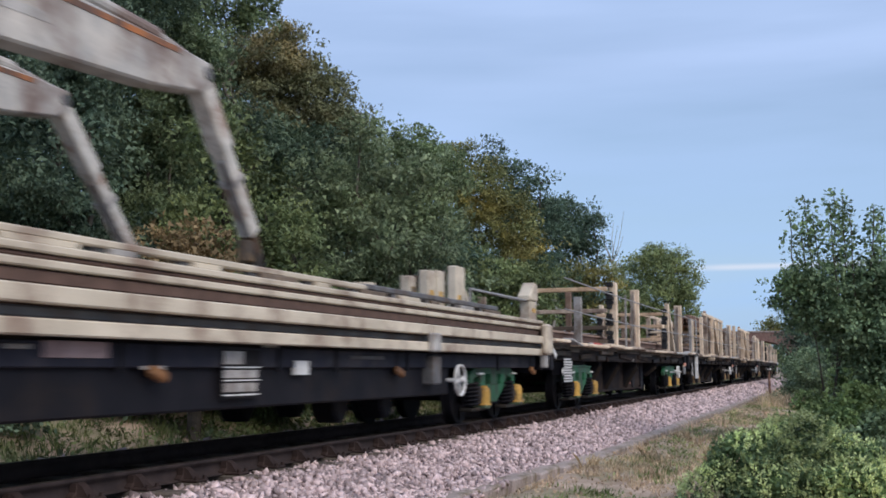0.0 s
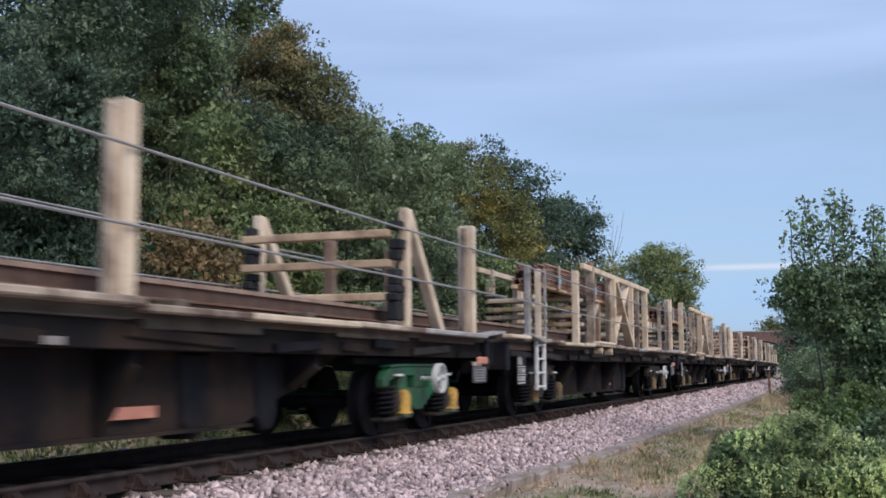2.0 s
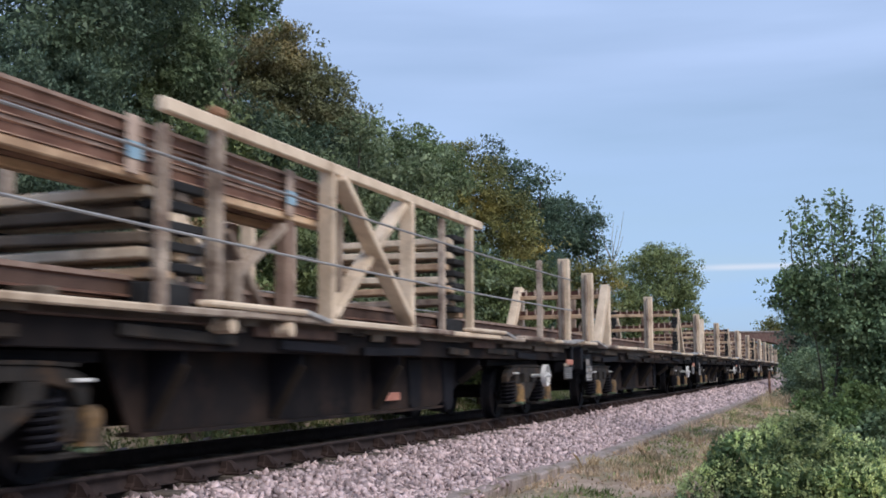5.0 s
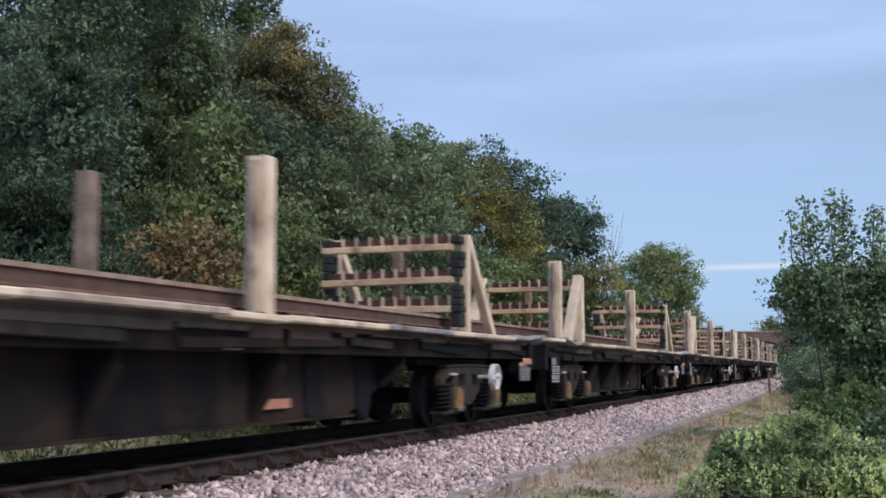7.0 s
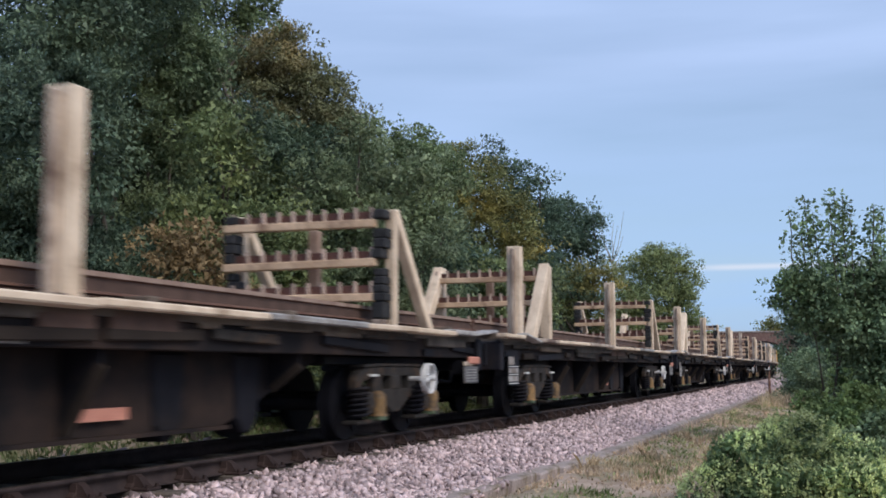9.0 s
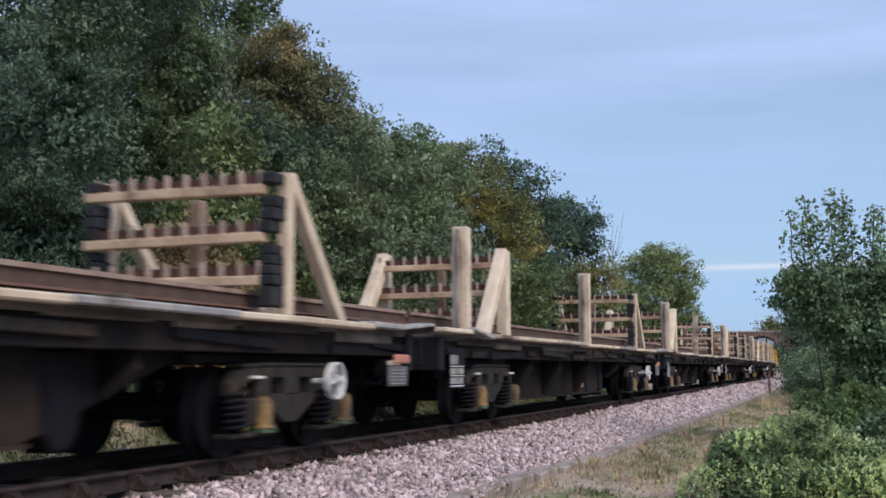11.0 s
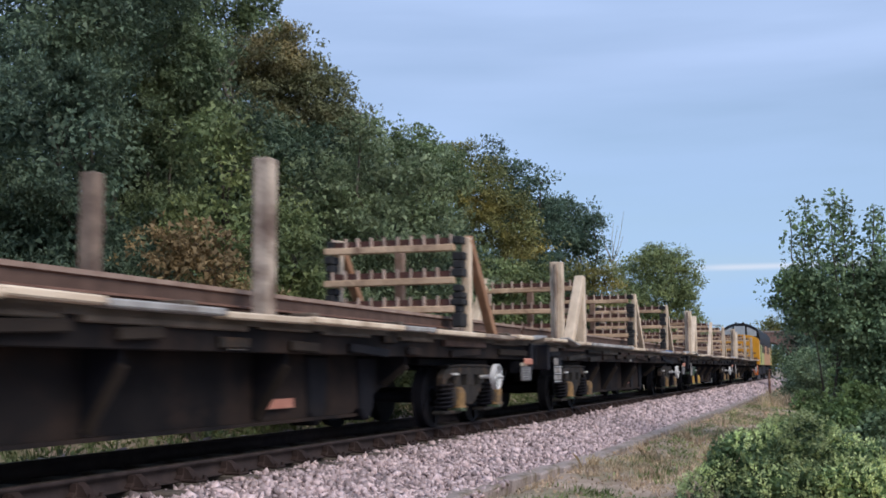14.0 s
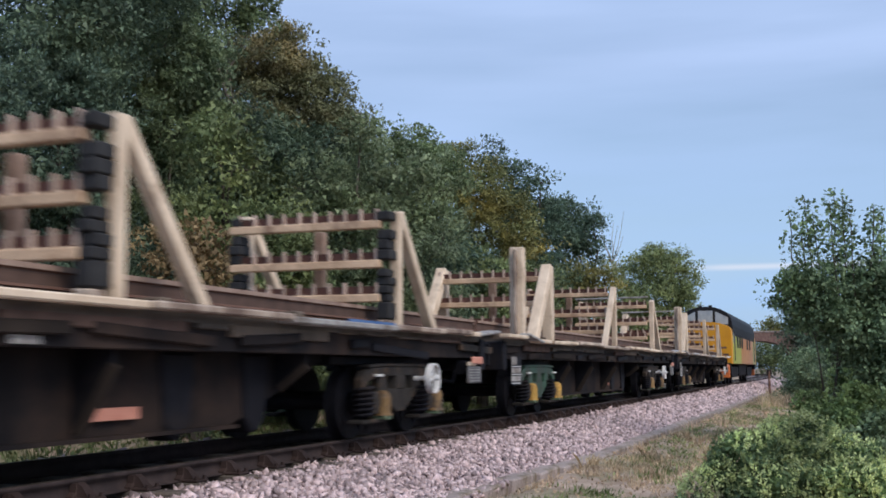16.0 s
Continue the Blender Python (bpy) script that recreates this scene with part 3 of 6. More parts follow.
def crown_points(rng, lobes, clumps, per, spread, loose=0.22):
    """Leaf points of a crown of lobes (x, y, z, rx, rz): boughs stand out of each lobe's skin with hollows between
    them, clumps gather on the boughs in drooping plates, and a share of the clumps lies loose over the skin."""
    lobes = np.array(lobes, float)
    area = lobes[:, 3] * (lobes[:, 3] + lobes[:, 4])

    def skin(n, depth):
        which = rng.choice(len(lobes), n, p=area / area.sum())
        d = rng.normal(size=(n, 3))
        d /= np.linalg.norm(d, axis=1)[:, None]
        r = 1 - np.abs(rng.normal(0, depth, n))
        k = rng.normal(size=(4, 3)) * 2.2
        r *= 0.98 + 0.06 * np.sin(d @ k[0] + which) + 0.05 * np.sin(d @ k[1] * 1.7 + 2 * which) + 0.03 * np.sin(d @ k[2] * 3)
        lb = lobes[which]
        return lb[:, :3] + d * r[:, None] * np.stack([lb[:, 3], lb[:, 3], lb[:, 4]], -1), d

    free = int(clumps * loose)
    c0, d0 = skin(free, 0.22)
    boughs = max(len(lobes) * 4, clumps // 14)
    bc, bd = skin(boughs, 0.10)
    reach = spread * rng.uniform(1.5, 3.0, boughs)
    pick = rng.integers(0, boughs, clumps - free)
    off = rng.normal(size=(clumps - free, 3)) * (0.54, 0.54, 0.22)
    off = np.clip(off, -0.85, 0.85)
    off[:, 2] -= 0.35 * (off[:, 0] ** 2 + off[:, 1] ** 2)
    c1 = bc[pick] + off * reach[pick][:, None]
    c, d = np.concatenate([c0, c1]), np.concatenate([d0, bd[pick]])
    k = rng.integers(int(per * 0.5), int(per * 1.5) + 1, clumps)
    sp = spread * rng.uniform(0.5, 1.2, clumps)
    c, dd, sp = np.repeat(c, k, 0), np.repeat(d, k, 0), np.repeat(sp, k)
    v = rng.normal(size=c.shape)
    v *= (rng.uniform(0, 1, len(c)) ** 0.45 / np.linalg.norm(v, axis=1))[:, None]
    p = c + v * sp[:, None] * (1.15, 1.15, 0.55)
    p[:, 2] -= 0.25 * (v[:, 0] ** 2 + v[:, 1] ** 2) * sp
    # no leaf hangs alone in the air
    cell = np.floor(p / (spread * 0.9)).astype(np.int64)
    _, back, count = np.unique(cell @ np.array((1, 4001, 16008001)), return_inverse=True, return_counts=True)
    keep = (p[:, 2] > -0.15) & (count[back.ravel()] > per * 0.17)
    return p[keep], (v * 0.7 + dd * 0.6)[keep]


def limb(bm, p, q, r0, r1, rng, bend=0.12, seg=7, n=4):
    p, q = Vector(p), Vector(q)
    prev, L = p, (q - p).length
    for i in range(1, n + 1):
        f = i / n
        c = p.lerp(q, f) + (Vector((rng.normal(), rng.normal(), rng.normal() * 0.4)) * bend * L * 0.25 if i < n else Vector())
        tube(bm, prev, c, r0 + (r1 - r0) * (f - 1 / n), r0 + (r1 - r0) * f, seg, False)
        prev = c


def tree(name, label, seed, base, lobes, leaf, clumps, per, size, spread, trunk=0.22, category="tree", narrow=0.6, inner=0.0, group="", shown=None, plain=False):
    """Trunk, limbs to the lobes and a crown of leaf clumps. lobes are (dx, dy, z above base, rx, rz)."""
    rng = np.random.default_rng(seed)
    t = thing(name, label, category, group)
    t.location = base
    bm = bmesh.new()
    top = max(l[2] for l in lobes)
    fork = Vector((rng.normal() * 0.15, 0.3 + rng.normal() * 0.15, top * 0.35))
    limb(bm, (0, 0.3, -0.3), fork, trunk, trunk * 0.7, rng, 0.1, 9)
    for l in lobes[: shown or len(lobes)]:
        c = Vector(l[:3]) + Vector((0, 0.35 * l[3], -0.3 * l[4]))
        limb(bm, fork.lerp(Vector((0, 0.3, 0)), rng.uniform(0, 0.5)), c, trunk * 0.45, trunk * 0.12, rng, 0.25, 6)
        for _ in range(4):
            v = Vector(rng.normal(size=3)).normalized()
            limb(bm, c, c + Vector((v.x * l[3], v.y * l[3], abs(v.z) * l[4])) * rng.uniform(0.6, 0.9), trunk * 0.11, 0.01, rng, 0.3, 5, 3)
    part("trunk", bm, M["bark"], t)
    p, d = crown_points(rng, lobes, clumps, per, spread)
    V, F = leaves(rng, p, size, narrow=narrow, out=d, plain=plain)
    mesh_np("crown", V, F, LEAF[leaf], t)
    if inner:
        # shaded leaves in the depth of the crown
        lb = [(l[0], l[1] + 0.12 * l[3], l[2], l[3] * 0.80, l[4] * 0.80) for l in lobes]
        area = sum(l[3] * (l[3] + l[4]) for l in lb)
        p, d = crown_points(rng, lb, int(area * (58 if plain else 24) / inner ** 2 / 14) + 20, 14, inner * 1.7, 0.8)
        V, F = leaves(rng, p, inner * 0.56, narrow=0.75, out=d, plain=plain)
        mesh_np("inner_leaves", V, F, LEAF[leaf], t)
    return t


def woods():
    """The trees of the far bank and beyond the bend: leaf, label, place of the trunk, lobes of the crown."""
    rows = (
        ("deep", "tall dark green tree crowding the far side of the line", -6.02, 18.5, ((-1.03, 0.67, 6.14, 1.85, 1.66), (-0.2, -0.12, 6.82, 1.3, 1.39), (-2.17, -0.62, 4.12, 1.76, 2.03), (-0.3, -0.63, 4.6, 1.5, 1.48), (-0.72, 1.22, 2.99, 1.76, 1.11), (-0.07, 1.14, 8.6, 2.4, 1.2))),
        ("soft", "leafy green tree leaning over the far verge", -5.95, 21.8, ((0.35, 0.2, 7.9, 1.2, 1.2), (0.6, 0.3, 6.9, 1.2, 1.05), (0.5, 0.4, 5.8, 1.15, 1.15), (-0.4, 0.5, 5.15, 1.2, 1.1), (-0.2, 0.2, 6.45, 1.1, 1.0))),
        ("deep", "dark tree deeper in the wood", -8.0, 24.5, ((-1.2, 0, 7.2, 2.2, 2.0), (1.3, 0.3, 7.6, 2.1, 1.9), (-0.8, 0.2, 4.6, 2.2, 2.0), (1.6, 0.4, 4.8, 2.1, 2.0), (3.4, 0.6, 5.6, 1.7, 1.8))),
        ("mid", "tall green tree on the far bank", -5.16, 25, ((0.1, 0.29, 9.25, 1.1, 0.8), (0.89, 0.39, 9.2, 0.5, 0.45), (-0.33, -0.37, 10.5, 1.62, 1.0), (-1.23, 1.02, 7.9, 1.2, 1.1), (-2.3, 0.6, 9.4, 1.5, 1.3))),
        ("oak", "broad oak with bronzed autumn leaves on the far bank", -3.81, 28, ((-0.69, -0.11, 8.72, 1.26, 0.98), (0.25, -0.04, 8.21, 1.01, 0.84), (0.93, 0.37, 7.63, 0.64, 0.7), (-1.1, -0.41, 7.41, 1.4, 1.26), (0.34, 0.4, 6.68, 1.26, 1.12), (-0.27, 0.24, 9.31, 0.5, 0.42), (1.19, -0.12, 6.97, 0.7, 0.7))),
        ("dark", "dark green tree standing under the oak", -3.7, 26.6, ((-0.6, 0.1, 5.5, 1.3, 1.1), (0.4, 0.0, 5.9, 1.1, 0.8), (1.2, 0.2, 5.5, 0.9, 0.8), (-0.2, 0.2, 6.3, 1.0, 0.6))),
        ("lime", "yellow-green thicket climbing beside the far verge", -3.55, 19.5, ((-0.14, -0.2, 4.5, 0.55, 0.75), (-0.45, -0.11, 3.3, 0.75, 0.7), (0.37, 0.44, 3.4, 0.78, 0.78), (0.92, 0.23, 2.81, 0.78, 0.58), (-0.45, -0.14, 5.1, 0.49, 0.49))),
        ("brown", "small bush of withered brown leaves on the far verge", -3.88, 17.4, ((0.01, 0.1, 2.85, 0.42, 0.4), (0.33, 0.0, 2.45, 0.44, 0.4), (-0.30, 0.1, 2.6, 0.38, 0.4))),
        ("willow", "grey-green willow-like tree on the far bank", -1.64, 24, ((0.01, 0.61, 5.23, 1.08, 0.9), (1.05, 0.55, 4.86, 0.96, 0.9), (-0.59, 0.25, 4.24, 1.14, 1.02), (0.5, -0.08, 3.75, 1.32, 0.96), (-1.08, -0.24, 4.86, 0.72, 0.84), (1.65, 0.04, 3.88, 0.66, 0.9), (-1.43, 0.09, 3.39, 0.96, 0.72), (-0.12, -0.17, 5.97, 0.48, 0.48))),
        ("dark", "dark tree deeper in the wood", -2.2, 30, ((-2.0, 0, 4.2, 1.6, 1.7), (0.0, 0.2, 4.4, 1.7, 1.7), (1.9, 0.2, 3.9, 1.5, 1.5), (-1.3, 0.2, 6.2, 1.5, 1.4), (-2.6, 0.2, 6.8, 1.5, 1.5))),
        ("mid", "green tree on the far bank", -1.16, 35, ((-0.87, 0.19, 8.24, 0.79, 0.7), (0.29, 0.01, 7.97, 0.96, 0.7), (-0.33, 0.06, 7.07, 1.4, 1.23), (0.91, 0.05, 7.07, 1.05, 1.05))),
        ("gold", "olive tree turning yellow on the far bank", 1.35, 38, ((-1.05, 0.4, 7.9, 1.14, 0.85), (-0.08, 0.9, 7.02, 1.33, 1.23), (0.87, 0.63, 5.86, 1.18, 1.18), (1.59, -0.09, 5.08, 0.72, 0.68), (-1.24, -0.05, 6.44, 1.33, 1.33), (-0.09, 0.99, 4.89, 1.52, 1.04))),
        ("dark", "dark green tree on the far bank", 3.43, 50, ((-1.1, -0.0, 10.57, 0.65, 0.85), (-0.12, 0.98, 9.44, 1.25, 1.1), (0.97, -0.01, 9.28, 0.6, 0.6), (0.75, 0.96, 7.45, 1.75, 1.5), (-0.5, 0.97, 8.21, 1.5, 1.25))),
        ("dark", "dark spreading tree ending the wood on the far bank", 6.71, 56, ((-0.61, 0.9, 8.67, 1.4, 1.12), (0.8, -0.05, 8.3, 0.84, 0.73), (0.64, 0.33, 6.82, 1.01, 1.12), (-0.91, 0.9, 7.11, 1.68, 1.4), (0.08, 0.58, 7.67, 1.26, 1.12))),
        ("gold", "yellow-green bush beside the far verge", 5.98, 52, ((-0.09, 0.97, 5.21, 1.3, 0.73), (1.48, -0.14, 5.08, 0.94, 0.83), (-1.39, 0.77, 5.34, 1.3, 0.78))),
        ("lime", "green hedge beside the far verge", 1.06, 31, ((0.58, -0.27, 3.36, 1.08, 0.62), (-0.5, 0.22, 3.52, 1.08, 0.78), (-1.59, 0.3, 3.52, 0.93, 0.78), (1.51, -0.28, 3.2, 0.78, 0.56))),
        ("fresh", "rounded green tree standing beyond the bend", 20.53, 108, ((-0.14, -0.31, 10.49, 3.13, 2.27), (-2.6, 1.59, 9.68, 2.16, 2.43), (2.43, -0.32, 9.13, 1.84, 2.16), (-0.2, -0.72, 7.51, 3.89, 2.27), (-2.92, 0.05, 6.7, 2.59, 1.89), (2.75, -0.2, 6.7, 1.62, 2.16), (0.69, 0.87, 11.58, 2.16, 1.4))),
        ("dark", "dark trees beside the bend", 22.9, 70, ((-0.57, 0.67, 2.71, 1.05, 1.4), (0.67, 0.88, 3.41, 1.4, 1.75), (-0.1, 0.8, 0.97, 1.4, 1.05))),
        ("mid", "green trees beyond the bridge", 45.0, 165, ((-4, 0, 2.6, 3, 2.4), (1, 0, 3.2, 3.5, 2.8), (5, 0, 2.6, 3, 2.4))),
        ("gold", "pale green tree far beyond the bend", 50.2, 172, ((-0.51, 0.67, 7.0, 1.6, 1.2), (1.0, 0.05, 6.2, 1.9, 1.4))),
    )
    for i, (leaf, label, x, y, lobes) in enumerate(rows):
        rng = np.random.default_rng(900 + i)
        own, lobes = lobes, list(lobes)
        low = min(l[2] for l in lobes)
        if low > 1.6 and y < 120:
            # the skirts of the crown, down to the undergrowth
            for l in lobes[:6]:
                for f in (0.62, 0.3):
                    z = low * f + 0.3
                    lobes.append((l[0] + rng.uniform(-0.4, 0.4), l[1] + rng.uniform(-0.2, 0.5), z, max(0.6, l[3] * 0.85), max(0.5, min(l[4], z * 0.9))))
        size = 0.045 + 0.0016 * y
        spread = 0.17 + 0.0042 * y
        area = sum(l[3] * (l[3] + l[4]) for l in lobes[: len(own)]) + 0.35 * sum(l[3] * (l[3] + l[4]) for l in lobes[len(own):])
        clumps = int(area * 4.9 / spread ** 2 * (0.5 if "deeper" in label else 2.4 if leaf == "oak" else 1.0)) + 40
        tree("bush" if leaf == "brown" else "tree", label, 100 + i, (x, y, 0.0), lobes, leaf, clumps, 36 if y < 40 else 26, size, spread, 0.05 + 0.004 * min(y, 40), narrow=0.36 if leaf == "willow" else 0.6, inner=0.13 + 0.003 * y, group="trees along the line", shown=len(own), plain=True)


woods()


def bare_sapling():
    """A pale leafless sapling at the end of the wood."""
    t = thing("bare_sapling", "pale leafless sapling at the end of the wood", "tree")
    t.location = (8.9, 60, 0.0)
    rng = np.random.default_rng(6)
    bm = bmesh.new()
    limb(bm, (0, 0, 0), (0.1, 0, 6.4), 0.07, 0.03, rng, 0.06)
    for i in range(14):
        z = 4.6 + i * 0.26
        a = i * 2.4
        limb(bm, (0.08, 0, min(z, 6.3)), (0.1 + math.cos(a) * 0.7, math.sin(a) * 0.5, z + 1.2), 0.022, 0.008, rng, 0.15, 5, 3)
    part("trunk", bm, M["deadwood"], t)


bare_sapling()


def limb_mesh(p, q, rng):
    bm = bmesh.new()
    limb(bm, p, q, 0.018, 0.006, rng, 0.05, 5, 4)
    return bm


def near_plants():
    """The sycamore, shrub and bush on the viewer's side."""
    # sycamore: dense lower crown, then upright leafy shoots
    rng = np.random.default_rng(401)
    base = Vector((7.2, 20.3, -0.65))
    t = tree("sycamore", "young sycamore with broad dark green leaves", 401, base, [(-0.80, 0, 2.72, 0.58, 0.5), (-0.2, 0.1, 2.95, 0.8, 0.62), (0.6, 0.2, 2.75, 0.75, 0.75), (1.4, 0.3, 2.6, 0.9, 0.9), (0.3, -0.2, 2.1, 0.8, 0.6), (0.75, -0.3, 1.7, 0.8, 0.8), (1.4, -0.3, 1.6, 1.0, 0.9), (0.45, -0.5, 1.1, 0.6, 0.6), (1.0, -0.6, 0.8, 0.85, 0.7), (1.7, -0.8, 0.8, 1.0, 0.7)], "syc", 3100, 14, 0.088, 0.165, 0.05, narrow=0.62, inner=0.15)
    pts, dirs = [], []
    for x, top, n in ((-0.94, 4.33, 150), (-0.76, 4.05, 150), (-0.59, 4.56, 240), (-0.42, 4.3, 220), (-0.2, 4.45, 240), (-0.03, 4.71, 290), (0.1, 4.55, 230), (0.2, 4.25, 190), (0.55, 4.3, 210), (0.68, 4.42, 230), (0.85, 4.25, 220), (1.1, 4.3, 150)):
        p0, p1 = Vector((x * 0.8, rng.uniform(-0.2, 0.3), 2.6)), Vector((x, rng.uniform(-0.2, 0.3), top))
        part("shoot", limb_mesh(p0, p1, rng), M["bark"], t)
        for k in range(n):
            f = rng.uniform(0.2, 1.0)
            c = p0.lerp(p1, f)
            a = rng.uniform(0, 6.28)
            r = rng.uniform(0.04, 0.32) * (1.25 - 0.75 * f)
            pts.append((c.x + math.cos(a) * r, c.y + math.sin(a) * r, c.z + rng.uniform(-0.05, 0.05)))
            dirs.append((math.cos(a), math.sin(a), 0.1))
    V, F = leaves(rng, np.array(pts), 0.092, 0.35, 0.62, np.array(dirs))
    mesh_np("shoot_leaf", V, F, LEAF["syc"], t)["kind"] = "stuff"
    tree("shrub", "low leafy green shrub beside the ballast", 402, (5.95, 18.2, -0.65), [(-0.35, 0, 0.4, 0.45, 0.35), (0.2, 0.2, 0.62, 0.5, 0.45), (0.75, 0.1, 0.75, 0.5, 0.45), (0.1, -0.4, 0.3, 0.5, 0.35)], "shrub", 800, 20, 0.075, 0.10, 0.02, "shrub", inner=0.12)
    x, y = at(20.0, 6.3)
    tree("shrub", "green shrub in the hedge beside the line", 405, (x, y, -0.6), [(0, 0, 0.5, 0.5, 0.5), (0.6, 0.3, 0.9, 0.7, 0.8), (1.3, 0.2, 1.1, 0.8, 0.9), (0.5, 0.8, 1.4, 0.7, 0.8)], "shrub", 700, 20, 0.085, 0.13, 0.02, "shrub", inner=0.14)
    b = tree("bush", "dense rounded bush with small bright green leaves", 403, (3.57, 11.4, -0.67), [(-0.45, 0, 0.50, 0.44, 0.35), (0.0, 0.1, 0.68, 0.44, 0.32), (0.42, 0, 0.45, 0.42, 0.33), (-0.85, -0.1, 0.22, 0.38, 0.3), (0.8, -0.1, 0.22, 0.42, 0.33), (-0.3, -0.35, 0.25, 0.5, 0.34), (0.35, -0.35, 0.25, 0.5, 0.34), (1.15, -0.3, 0.0, 0.45, 0.3), (-0.9, -0.4, 0.0, 0.35, 0.25)], "bush", 2100, 14, 0.055, 0.07, 0.015, "bush", narrow=0.62, inner=0.08)
    tree("shrub", "dark leafy shrub beneath the sycamore", 407, (6.75, 17.0, -0.75), [(-0.5, 0, 0.4, 0.5, 0.42), (0.1, 0.1, 0.55, 0.6, 0.5), (0.8, 0, 0.5, 0.6, 0.5), (0.3, -0.5, 0.2, 0.6, 0.4)], "syc", 420, 16, 0.085, 0.13, 0.02, "shrub", inner=0.13)
    # upright yellow-green rosettes standing out of the bush
    rng = np.random.default_rng(44)
    pts, dirs = [], []
    for x, y, z, r, h in ((-0.45, 0, 0.50, 0.44, 0.35), (0.0, 0.1, 0.68, 0.44, 0.32), (0.42, 0, 0.45, 0.42, 0.33), (-0.85, -0.1, 0.22, 0.38, 0.3), (0.8, -0.1, 0.22, 0.42, 0.33), (-0.3, -0.35, 0.25, 0.5, 0.34), (0.35, -0.35, 0.25, 0.5, 0.34), (1.15, -0.3, 0.0, 0.45, 0.3)):
        for k in range(270):
            d = rng.normal(size=3)
            d[2] = abs(d[2]) + 0.15
            d /= np.linalg.norm(d)
            c = np.array((x, y, z)) + d * (r, r, h) * rng.uniform(0.98, 1.16)
            for j in range(7):
                a = rng.uniform(0, 6.28)
                pts.append(c + rng.normal(0, 0.009, 3) + (0, 0, rng.uniform(-0.03, 0.02)))
                dirs.append((math.cos(a), math.sin(a), 0.9))
    V, F = leaves(rng, np.array(pts), 0.036, -0.2, 0.55, np.array(dirs))
    mesh_np("rosette_foliage", V, F, LEAF["rosette"], b)["kind"] = "stuff"


near_plants()


def hedge():
    """Shrubs on the viewer's side beyond the sycamore, along the bend."""
    rng = np.random.default_rng(52)
    for i, (s, q, h, leaf, label) in enumerate(((25, 5.7, 1.9, "soft", "green shrub in the hedge along the bend"), (30, 5.25, 2.2, "syc", "dark green shrub in the hedge along the bend"), (36, 5.1, 2.6, "syc", "dark green shrub in the hedge along the bend"), (44, 5.3, 3.2, "dark", "dark shrub in the hedge along the bend"), (54, 6.2, 3.8, "soft", "green shrub in the hedge along the bend"), (64, 7.4, 4.2, "dark", "dark shrub in the hedge along the bend"))):
        x, y = at(s, q)
        lobes = [(rng.uniform(-0.5, 1.3), rng.uniform(-0.8, 0.8), h * f, rng.uniform(0.75, 1.05), h * 0.28) for f in (0.3, 0.35, 0.5, 0.6, 0.72)]
        tree("shrub", label, 520 + i, (x, y, -0.6), lobes, leaf, 420, 18, 0.07 + 0.0014 * s, 0.16 + 0.003 * s, 0.03, "shrub", inner=0.16 + 0.002 * s, group="hedge along the bend")


hedge()


